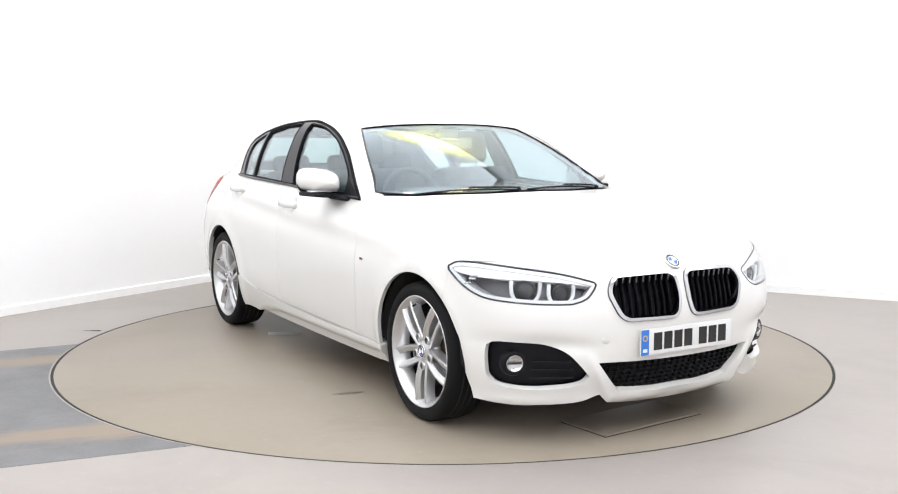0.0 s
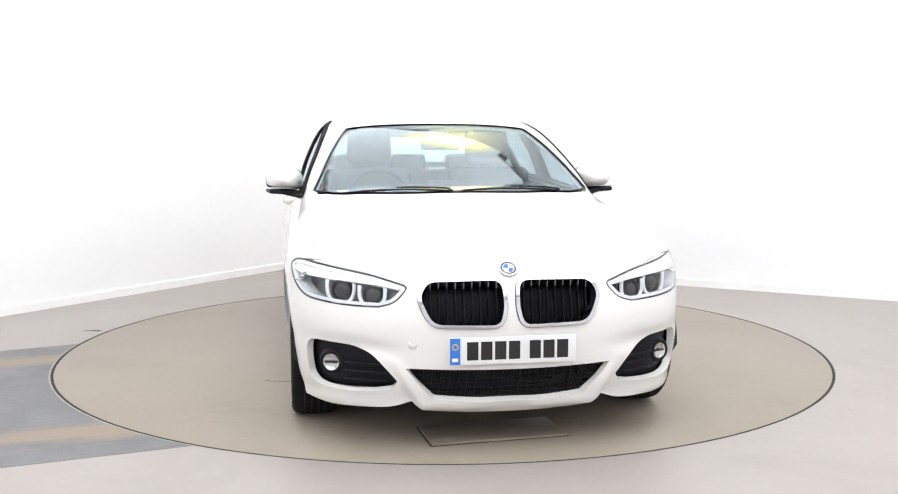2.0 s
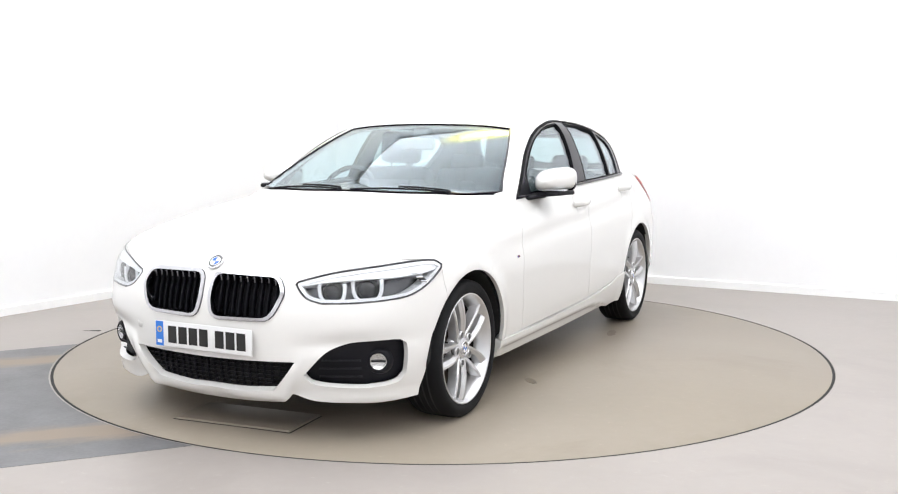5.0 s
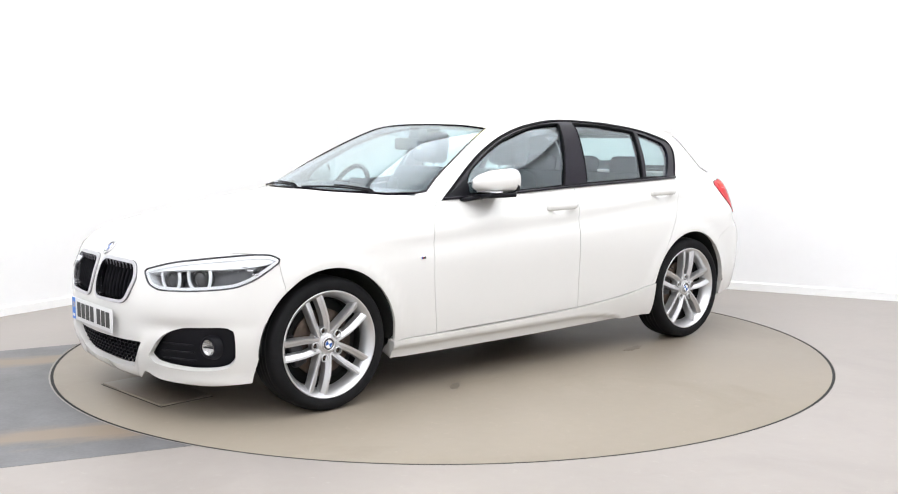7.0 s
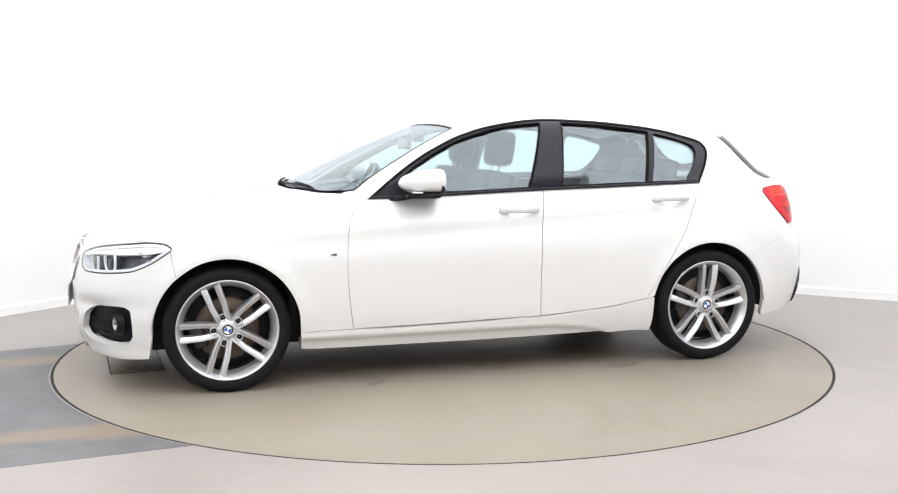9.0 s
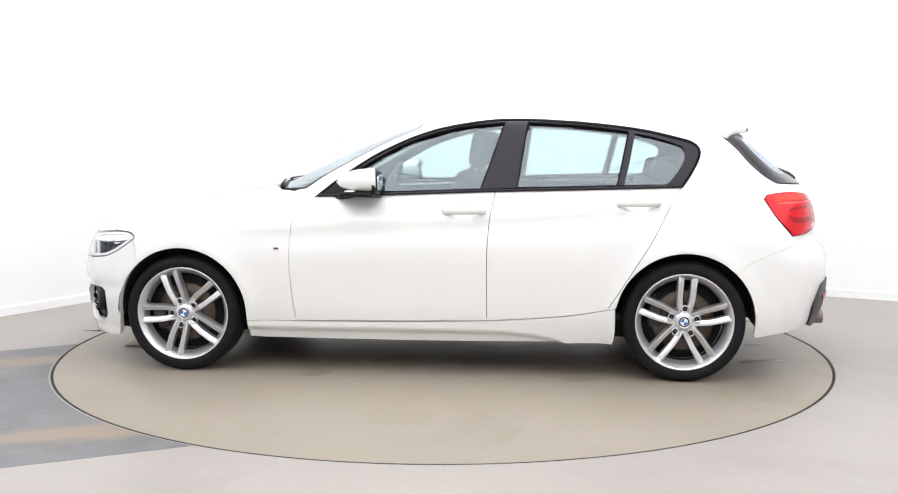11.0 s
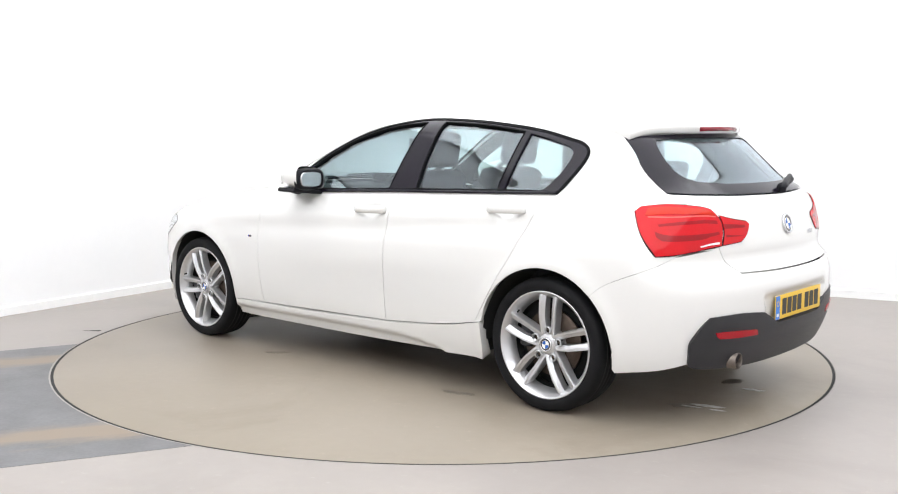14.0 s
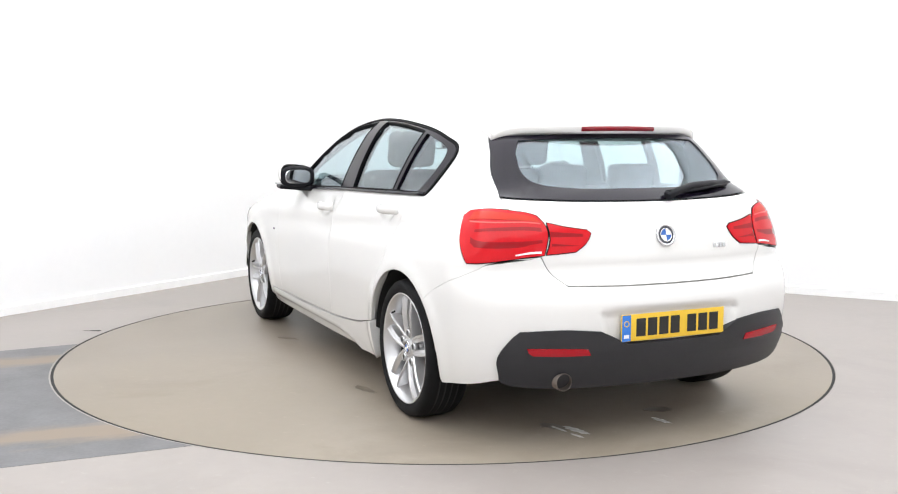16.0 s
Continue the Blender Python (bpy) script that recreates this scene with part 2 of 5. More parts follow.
def meet(o, d, reach):
    """Where rays from inside, o + s * d, leave the solid for the last time."""
    s = np.linspace(reach, 0, 90)[:, None]
    q = o[None] + s[..., None] * d[None]
    inside = solid(q[..., 0], q[..., 1], q[..., 2]) < 0
    k = np.where(inside.any(0), inside.argmax(0), 89)
    k = np.maximum(k, 1)
    a, b = s[k, 0], s[k - 1, 0]
    for _ in range(26):
        m = (a + b) / 2
        p = o + m[:, None] * d
        i = solid(p[:, 0], p[:, 1], p[:, 2]) < 0
        a, b = np.where(i, m, a), np.where(i, b, m)
    return o + a[:, None] * d


def normal(p):
    e, n = 1e-3, []
    for k in range(3):
        d = np.zeros(3)
        d[k] = e
        a, b = p + d, p - d
        n.append(solid(a[:, 0], a[:, 1], a[:, 2]) - solid(b[:, 0], b[:, 1], b[:, 2]))
    n = np.stack(n, -1)
    return n / np.maximum(np.linalg.norm(n, axis=1), 1e-9)[:, None]


# ---- mesh helpers ----
def part(name, data, material, parent, label=""):
    """Links a bmesh or a mesh as one mesh object under a thing or a part."""
    if isinstance(data, bmesh.types.BMesh):
        me = bpy.data.meshes.new(name)
        data.to_mesh(me)
        data.free()
    else:
        me = data
    mats = material if isinstance(material, (list, tuple)) else [material]
    if not me.materials:
        for m in mats:
            me.materials.append(m)
    ob = new(name, me)
    ob.parent = parent
    return tagged(ob, label)


def empty(name, parent=None, m=None):
    ob = new(name)
    ob.empty_display_size = .1
    ob.parent = parent
    if m:
        ob.matrix_basis = m
    return ob


def box(size, at=(0, 0, 0), bevel=.0, seg=2, turn=None):
    bm = bmesh.new()
    bmesh.ops.create_cube(bm, size=1)
    bmesh.ops.scale(bm, vec=size, verts=bm.verts)
    if bevel:
        bmesh.ops.bevel(bm, geom=bm.edges[:], offset=bevel, segments=seg, profile=.6, affect="EDGES")
        for f in bm.faces:
            f.smooth = True
    bm.transform(Matrix.Translation(at) @ (turn or Matrix()))
    return bm


def lathe(profile, steps=64, axis="y"):
    """Turns a closed or open profile of (radius, height) about an axis."""
    bm = bmesh.new()
    rings = []
    for k in range(steps):
        a = 2 * math.pi * k / steps
        c, s = math.cos(a), math.sin(a)
        rings.append([bm.verts.new((r * c, h, r * s) if axis == "y" else ((r * c, r * s, h) if axis == "z" else (h, r * c, r * s))) for r, h in profile])
    for k in range(steps):
        a, b = rings[k], rings[(k + 1) % steps]
        for i in range(len(profile) - 1):
            f = bm.faces.new((a[i], a[i + 1], b[i + 1], b[i]))
            f.smooth = True
    bmesh.ops.remove_doubles(bm, verts=bm.verts, dist=1e-5)
    bmesh.ops.recalc_face_normals(bm, faces=bm.faces)
    return bm


def join(*bms):
    out = bmesh.new()
    for b in bms:
        me = bpy.data.meshes.new("t")
        b.to_mesh(me)
        b.free()
        out.from_mesh(me)
        bpy.data.meshes.remove(me)
    return out


def sweep(points, width, height, closed=False, roundness=8, up=(0, 0, 1)):
    """A bar of oval section along points."""
    bm = bmesh.new()
    pts = [Vector(p) for p in points]
    rings = []
    n = len(pts)
    for i, p in enumerate(pts):
        d = (pts[(i + 1) % n] - pts[i - 1]) if closed else (pts[min(i + 1, n - 1)] - pts[max(i - 1, 0)])
        d.normalize()
        side = d.cross(Vector(up)).normalized()
        v = side.cross(d)
        rings.append([bm.verts.new(p + side * width / 2 * math.cos(2 * math.pi * k / roundness) + v * height / 2 * math.sin(2 * math.pi * k / roundness)) for k in range(roundness)])
    for i in range(n if closed else n - 1):
        a, b = rings[i], rings[(i + 1) % n]
        for k in range(roundness):
            f = bm.faces.new((a[k], a[(k + 1) % roundness], b[(k + 1) % roundness], b[k]))
            f.smooth = True
    if not closed:
        bm.faces.new(rings[0])
        bm.faces.new(rings[-1][::-1])
    bmesh.ops.recalc_face_normals(bm, faces=bm.faces)
    return bm


# ---- panels cut out of the car's surface ----
def place(view, a, b):
    """A point of the surface, given in side view (s left, S right: x, z), top view (t: x, y), front (f) or back view (b: y, z)."""
    if view in "sS":
        o, d = (a, 0, b), (0, 1 if view == "s" else -1, 0)
    elif view == "t":
        o, d = (a, b, .6), (0, 0, 1)
    elif view == "f":
        o, d = (0, a, b), (1, 0, 0)
    else:
        o, d = (-.5, a, b), (-1, 0, 0)
    if (o, d) not in PLACED:
        PLACED[(o, d)] = meet(np.array([o], float), np.array([d], float), 2.6)[0]
    return PLACED[(o, d)]


def flip(p):
    return ({"s": "S", "S": "s"}[p[0]], p[1], p[2]) if p[0] in "sS" else ((p[0], p[1], -p[2]) if p[0] == "t" else (p[0], -p[1], p[2]))


def both(half):
    """A whole outline from its left half, given from the middle over the left to the middle."""
    return half + [[flip(p) for p in seg[::-1]] for seg in half[::-1]]


def dense(seg, n=5):
    """More points on a smooth line through points of one view."""
    q = np.array([p[1:] for p in seg])
    out = []
    for i in range(len(q) - 1):
        p0, p1, p2, p3 = q[max(i - 1, 0)], q[i], q[i + 1], q[min(i + 2, len(q) - 1)]
        for s in np.arange(n) / n:
            v = .5 * (2 * p1 + (p2 - p0) * s + (2 * p0 - 5 * p1 + 4 * p2 - p3) * s * s + (3 * p1 - p0 - 3 * p2 + p3) * s ** 3)
            out.append((seg[0][0], float(v[0]), float(v[1])))
    return out + [seg[-1]]


def oval(w, h, thick, e=3.2, n=32, edge=.15):
    """A flat plate with a rounded outline, in the y-z plane, with a softened front."""
    bm = bmesh.new()
    rings = []
    for k, x in ((1, 0), (1, -thick * .6), (1 - edge, -thick)):
        ring = []
        for i in range(n):
            a = 2 * math.pi * i / n
            ca, sa = math.cos(a), math.sin(a)
            ring.append(bm.verts.new((x, w / 2 * k * math.copysign(abs(ca) ** (2 / e), ca), h / 2 * k * math.copysign(abs(sa) ** (2 / e), sa))))
        rings.append(ring)
    for a, b in zip(rings, rings[1:]):
        for i in range(n):
            bm.faces.new((a[i], a[(i + 1) % n], b[(i + 1) % n], b[i]))
    bm.faces.new(rings[0])
    bm.faces.new(rings[-1][::-1])
    bmesh.ops.recalc_face_normals(bm, faces=bm.faces)
    return bm


def mirrored(spec):
    return [[flip(p) for p in seg[::-1]] for seg in spec[::-1]]


def to_plane(p, kind):
    if kind == "r":
        return np.stack([p[:, 0], .75 * np.arctan2(p[:, 2] - .6, p[:, 1])], -1)
    if kind == "f":
        return np.stack([.85 * np.arctan2(p[:, 1], p[:, 0] - 1.15), p[:, 2]], -1)
    return np.stack([-.85 * np.arctan2(p[:, 1], -p[:, 0] - 1.2), p[:, 2]], -1)


def to_surface(q, kind):
    z = np.zeros(len(q))
    if kind == "r":
        a = q[:, 1] / .75
        return meet(np.stack([q[:, 0], z, z + .6], -1), np.stack([z, np.cos(a), np.sin(a)], -1), 1.25)
    if kind == "f":
        a = q[:, 0] / .85
        return meet(np.stack([z + 1.15, z, q[:, 1]], -1), np.stack([np.cos(a), np.sin(a), z], -1), 1.3)
    a = -q[:, 0] / .85
    return meet(np.stack([z - 1.2, z, q[:, 1]], -1), np.stack([-np.cos(a), np.sin(a), z], -1), 1.3)


def trace(spec, kind, step=.015):
    """The outline in the panel's plane: each segment is a smooth line through its points."""
    loop = []
    for seg in spec:
        q = to_plane(np.array([place(*p) for p in seg]), kind)
        n = len(q)
        for i in range(n - 1):
            p0, p1, p2, p3 = q[max(i - 1, 0)], q[i], q[i + 1], q[min(i + 2, n - 1)]
            k = max(1, int(np.linalg.norm(p2 - p1) / step))
            for s in np.arange(k) / k:
                loop.append(.5 * (2 * p1 + (p2 - p0) * s + (2 * p0 - 5 * p1 + 4 * p2 - p3) * s * s + (3 * p1 - p0 - 3 * p2 + p3) * s ** 3))
        if i == n - 2:
            loop.append(q[-1])
    out = [loop[0]]
    for p in loop[1:]:
        if np.linalg.norm(p - out[-1]) > .0015:
            out.append(p)
    if np.linalg.norm(out[0] - out[-1]) < .0015:
        out.pop()
    return np.array(out)


def shrink(loop, by):
    """Moves an outline inwards."""
    a = np.roll(loop, 1, 0)
    c = np.roll(loop, -1, 0)
    t = c - a
    t /= np.maximum(np.linalg.norm(t, axis=1), 1e-9)[:, None]
    area = (loop[:, 0] * c[:, 1] - c[:, 0] * loop[:, 1]).sum()
    n = np.stack([-t[:, 1], t[:, 0]], -1) * (1 if area > 0 else -1)
    return loop + n * by


def within(q, loop):
    x, y = q[:, 0][:, None], q[:, 1][:, None]
    a, b = loop, np.roll(loop, -1, 0)
    cross = (a[:, 1] > y) != (b[:, 1] > y)
    xi = a[:, 0] + (y - a[:, 1]) * (b[:, 0] - a[:, 0]) / np.where(b[:, 1] == a[:, 1], 1e-12, b[:, 1] - a[:, 1])
    return (cross & (x < xi)).sum(1) % 2 == 1


def largest(tri, n):
    """The largest connected piece of a set of triangles."""
    tag = np.arange(n)
    while True:
        low = tag[tri].min(1)
        nxt = tag.copy()
        for k in range(3):
            np.minimum.at(nxt, tri[:, k], low)
        nxt = nxt[nxt]
        if (nxt == tag).all():
            break
        tag = nxt
    t = tag[tri[:, 0]]
    names, count = np.unique(t, return_counts=True)
    return tri[t == names[count.argmax()]]


def panel_mesh(name, spec, kind, holes=(), inset=.002, offset=0.0, depth=.018, grid=.035, push=None):
    loops = [shrink(trace(spec, kind), inset)] + [shrink(trace(h, kind), -g) for h, g in holes]
    low, high = loops[0].min(0), loops[0].max(0)
    gx, gy = np.meshgrid(np.arange(low[0] + grid / 2, high[0], grid), np.arange(low[1] + grid / 2, high[1], grid))
    q = np.stack([gx.ravel(), gy.ravel()], -1)
    keep = within(q, loops[0])
    for h in loops[1:]:
        keep &= ~within(q, h)
    q = q[keep]
    edge = np.concatenate(loops)
    if len(q):
        near = np.concatenate([((edge[None] - b[:, None]) ** 2).sum(2).min(1) for b in np.array_split(q, 1 + len(q) // 400)])
        q = q[near > (.45 * grid) ** 2]
    links, k = [], 0
    for lp in loops:
        links += [(k + i, k + (i + 1) % len(lp)) for i in range(len(lp))]
        k += len(lp)
    allq = np.concatenate([edge, q]) if len(q) else edge
    vs, _, fs, *_ = geometry.delaunay_2d_cdt([Vector(p) for p in allq], links, [], 0, 1e-7)
    v2 = np.array([tuple(v) for v in vs])
    tri = np.array([f for f in fs if len(f) == 3])
    mid = v2[tri].mean(1)
    keep = within(mid, loops[0])
    for h in loops[1:]:
        keep &= ~within(mid, h)
    tri = largest(tri[keep], len(v2))
    used = np.unique(tri)
    back = np.full(len(v2), -1)
    back[used] = np.arange(len(used))
    v2, tri = v2[used], back[tri]
    p = to_surface(v2, kind)
    n = normal(p)
    # turn faces outwards
    fn = np.cross(p[tri[:, 1]] - p[tri[:, 0]], p[tri[:, 2]] - p[tri[:, 0]])
    bad = (fn * n[tri[:, 0]]).sum(1) < 0
    tri[bad] = tri[bad][:, ::-1]
    shift = offset if push is None else offset + push(p)
    outer = p + n * (shift[:, None] if push is not None else shift)
    inner = outer - n * depth
    count = {}
    for t in tri:
        for a, b in ((t[0], t[1]), (t[1], t[2]), (t[2], t[0])):
            count[(a, b)] = 1
    rim = [(a, b) for a, b in count if (b, a) not in count]
    N = len(p)
    V = np.concatenate([outer, inner])
    F = [tuple(t) for t in tri] + [tuple(t[::-1] + N) for t in tri] + [(b, a, N + a, N + b) for a, b in rim]
    rn = np.zeros((N, 3))
    for a, b in rim:
        w = np.cross(outer[b] - outer[a], n[a])
        w /= max(np.linalg.norm(w), 1e-9)
        rn[a] += w
        rn[b] += w
    rn /= np.maximum(np.linalg.norm(rn, axis=1), 1e-9)[:, None]
    on = n
    if push is not None:
        on = np.zeros_like(n)
        fn = np.cross(outer[tri[:, 1]] - outer[tri[:, 0]], outer[tri[:, 2]] - outer[tri[:, 0]])
        for k in range(3):
            np.add.at(on, tri[:, k], fn)
        on /= np.maximum(np.linalg.norm(on, axis=1), 1e-12)[:, None]
    return V, F, (on, -n, rn), len(tri)


MADE, PLACED = {}, {}


def panel(name, spec, kind, material, parent, label="", lining=None, right=False, **kw):
    """A panel of the car's skin as a mesh with thickness, under parent; right: mirrored to the right-hand side."""
    key = (name, kind, str(spec))
    if key not in MADE:
        MADE[key] = panel_mesh(name, spec, kind, **kw)
    V, F, NN, count = MADE[key]
    if right:
        V, NN = V * (1, -1, 1), [m * (1, -1, 1) for m in NN]
        F = [f[::-1] for f in F]
    me = bpy.data.meshes.new(name)
    me.from_pydata(V.tolist(), [], [tuple(int(i) for i in f) for f in F])
    me.polygons.foreach_set("use_smooth", [True] * len(F))
    me.materials.append(material)
    if lining:
        me.materials.append(lining)
        me.polygons.foreach_set("material_index", [0] * count + [1] * count + [0] * (len(F) - 2 * count))
    me.update()
    N = len(V) // 2
    me.normals_split_custom_set([tuple(NN[min(i // count, 2)][v % N]) for i, f in enumerate(F) for v in f])
    return part(name, me, material, parent, label)


def pair(name, spec, kind, material, parent, label="", lining=None, **kw):
    return [panel(name, spec, kind, material, parent if not isinstance(parent, (list, tuple)) else parent[i], label, lining, right=bool(i), **kw) for i in (0, 1)]


# ---- room ----
def prism(points, z0, z1):
    bm = bmesh.new()
    a = [bm.verts.new((x, y, z0)) for x, y in points]
    b = [bm.verts.new((x, y, z1)) for x, y in points]
    n = len(points)
    bm.faces.new(a[::-1])
    bm.faces.new(b)
    for i in range(n):
        bm.faces.new((a[i], a[(i + 1) % n], b[(i + 1) % n], b[i]))
    bmesh.ops.recalc_face_normals(bm, faces=bm.faces)
    return bm


def setting(name, bm, material, label, category):
    me = bpy.data.meshes.new(name)
    bm.to_mesh(me)
    bm.free()
    me.materials.append(material)
    return tagged(new(name, me), label, category, kind="structure")


CORNER = Vector((-1.09, 4.13))
ALONG_L = Vector((-.547, -.837))
ALONG_R = Vector((.876, -.482))
LEN_L, LEN_R, HEIGHT = 14.0, 11.0, 4.6
A_END, B_END = CORNER + ALONG_L * LEN_L, CORNER + ALONG_R * LEN_R
D_END = A_END + ALONG_R * LEN_R


def wall(name, p, q, thick=.2):
    d = (q - p).normalized()
    n = Vector((d.y, -d.x)) * thick
    if n.dot((CORNER + D_END) / 2 - p) > 0:
        n = -n
    return setting(name, prism([tuple(p), tuple(q), tuple(q + n), tuple(p + n)], -.05, HEIGHT), WALL, "plain white painted studio wall", "wall")


def skirting(name, p, q, high=.068, thick=.014):
    d = (q - p).normalized()
    n = Vector((d.y, -d.x))
    if n.dot((CORNER + D_END) / 2 - p) < 0:
        n = -n
    bm = bmesh.new()
    prof = [(0, 0), (thick, 0), (thick, high - .008), (thick - .006, high), (0, high)]
    ends = [[bm.verts.new((*(e + n * (a + .001)), z)) for a, z in prof] for e in (p, q)]
    k = len(prof)
    for i in range(k):
        bm.faces.new((ends[0][i], ends[0][(i + 1) % k], ends[1][(i + 1) % k], ends[1][i]))
    bm.faces.new(ends[0])
    bm.faces.new(ends[1][::-1])
    bmesh.ops.recalc_face_normals(bm, faces=bm.faces)
    return setting(name, bm, SKIRT, "low white skirting board along the wall", "skirting board")


wall("wall_west", CORNER, A_END)
wall("wall_north", CORNER, B_END)
wall("wall_east", B_END, D_END)
wall("wall_south", A_END, D_END)
skirting("baseboard_west", CORNER, A_END)
skirting("baseboard_north", CORNER + ALONG_R * .016, B_END)
setting("ceiling", prism([tuple(CORNER), tuple(A_END), tuple(D_END), tuple(B_END)], HEIGHT, HEIGHT + .1), CEIL, "white painted flat ceiling", "ceiling")

TABLE_R = 2.251


def floor_sheet():
    """The floor round the turntable, with a round hole."""
    bm = bmesh.new()
    corners = [CORNER, B_END, D_END, A_END]
    outer = []
    for i in range(4):
        p, q = corners[i], corners[(i + 1) % 4]
        outer += [p.lerp(q, k / 16) for k in range(16)]
    steps = 128
    inner = [Vector((math.cos(2 * math.pi * k / steps), math.sin(2 * math.pi * k / steps))) * (TABLE_R + .003) for k in range(steps)]
    pts = outer + inner
    links = [(i, (i + 1) % len(outer)) for i in range(len(outer))] + [(len(outer) + i, len(outer) + (i + 1) % steps) for i in range(steps)]
    vs, _, fs, *_ = geometry.delaunay_2d_cdt(pts, links, [], 0, 1e-6)
    lo, li = np.array([tuple(p) for p in outer]), np.array([tuple(p) for p in inner])
    top = [bm.verts.new((v.x, v.y, 0)) for v in vs]
    for f in fs:
        c = np.array([np.mean([tuple(vs[i]) for i in f], axis=0)])
        if within(c, lo)[0] and not within(c, li)[0]:
            bm.faces.new([top[i] for i in f])
    bmesh.ops.recalc_face_normals(bm, faces=bm.faces)
    if bm.faces[0].normal.z < 0:
        bmesh.ops.reverse_faces(bm, faces=bm.faces)
    ring = [e for e in bm.edges if e.is_boundary and (e.verts[0].co.xy.length < TABLE_R + .1)]
    ext = bmesh.ops.extrude_edge_only(bm, edges=ring)
    bmesh.ops.translate(bm, vec=(0, 0, -.12), verts=[v for v in ext["geom"] if isinstance(v, bmesh.types.BMVert)])
    return setting("floor", bm, FLOOR, "pale grey-beige painted concrete studio floor", "floor")


floor_sheet()
setting("pit", lathe([(0.001, -.119), (TABLE_R + .05, -.119)], 96, "z"), LINER, "dark pit under the turntable", "floor")
rim_ring = setting("trim", lathe([(TABLE_R + .0035, .0), (TABLE_R + .0035, .0004), (TABLE_R + .010, .0004), (TABLE_R + .0105, .0)], 160, "z"), FLOOR, "thin raised painted steel edging round the turntable", "edging")


def floor_strip():
    """A worn grey driving strip that runs up to the turntable, with tan bands."""
    def arc(y0, y1):
        return [(-math.sqrt((TABLE_R + .012) ** 2 - y * y), y) for y in np.linspace(y0, y1, 24)]
    far0, far1 = Vector((-3.74, -.72)), Vector((-3.4, -2.97))
    ob = setting("road_strip", prism(arc(.03, -2.005) + [tuple(far1), tuple(far0)], .0002, .0012), RAMP, "worn dark grey strip on the floor beside the turntable", "floor marking")
    return ob


floor_strip()


def ceiling_light(x, y, sx, sy, turn):
    ob = empty("ceiling_light", None, pose(x, y, HEIGHT - .002, 0, 0, turn))
    tagged(ob, "large flat white ceiling light panel, switched on", "ceiling light", "ceiling light panels")
    frame_bm = join(*[box(s, a, .004) for s, a in (((sx + .036, .018, .06), (0, sy / 2 + .009, -.03)), ((sx + .036, .018, .06), (0, -sy / 2 - .009, -.03)),
                                                 ((.018, sy, .06), (sx / 2 + .009, 0, -.03)), ((.018, sy, .06), (-sx / 2 - .009, 0, -.03)))])
    part("frame", frame_bm, WHITE, ob)
    part("diffuser", box((sx, sy, .01), (0, 0, -.053)), DIFFUSER, ob)
    return ob


WALL_TURN = math.degrees(math.atan2(ALONG_R.y, ALONG_R.x))
for i in range(3):
    for j in range(3):
        c = CORNER + ALONG_L * (2.25 + 4.3 * i) + ALONG_R * (1.85 + 3.4 * j)
        ceiling_light(c.x, c.y, 3.36, 4.26, WALL_TURN)


def warm_light():
    """A shallow oval lamp with a warm diffuser, hung under the ceiling panels."""
    ob = empty("pendant_light", None, pose(.32, 3.0, HEIGHT - .12))
    tagged(ob, "shallow oval pendant lamp with a warm yellow diffuser, switched on", "pendant light")
    tray = lathe([(.001, .05), (.9, .05), (.93, .03), (.93, -.004), (.9, -.004)], 48, "z")
    tray.transform(Matrix.Diagonal((.95, .58, 1, 1)))
    part("tray", tray, WHITE, ob)
    disc = lathe([(.001, -.009), (.5, -.008), (.945, -.006), (.945, -.0055)], 64, "z")
    disc.transform(Matrix.Diagonal((.95, .58, 1, 1)))
    part("diffuser", disc, WARM, ob)
    for x in (-.5, .5):
        part("hanger", box((.02, .02, .07), (x, 0, .085)), SATIN, ob)


warm_light()
bm = bmesh.new()
for x, y in ((-2.262, .43), (-2.262, .47), (-2.40, .452)):
    bm.verts.new((x, y, .0012))
bm.faces.new(bm.verts[:])
bmesh.ops.solidify(bm, geom=bm.faces[:], thickness=.001)
setting("floor_chip", bm, LINER, "small dark chip in the floor at the turntable's edge", "floor mark")
setting("gap_ring", lathe([(TABLE_R - .0125, -.0016), (TABLE_R + .0028, -.0016)], 160, "z"), LINER, "dark gap round the turntable", "gap")


# ---- turntable ----
def turntable():
    ob = part("turntable", lathe([(0.001, 0), (TABLE_R - .014, 0), (TABLE_R - .013, -.001), (TABLE_R - .013, -.1), (.001, -.1)], 160, "z"), TABLE, None)
    tagged(ob, "large round beige painted turntable flush with the floor", "turntable")
    return ob


table = turntable()


# ---- car: outlines of the left half (s: x, z; t: x, y; f, b: y, z) ----
def arc_line(ax, a0, a1, r, n=9):
    return [("s", ax + r * math.cos(radians(a)), .317 + r * math.sin(radians(a))) for a in np.linspace(a0, a1, n)]


def S(*p):
    return [("s", a, b) for a, b in p]


def Fv(*p):
    return [("f", a, b) for a, b in p]


def Bv(*p):
    return [("b", a, b) for a, b in p]


def Tv(*p):
    return [("t", a, b) for a, b in p]


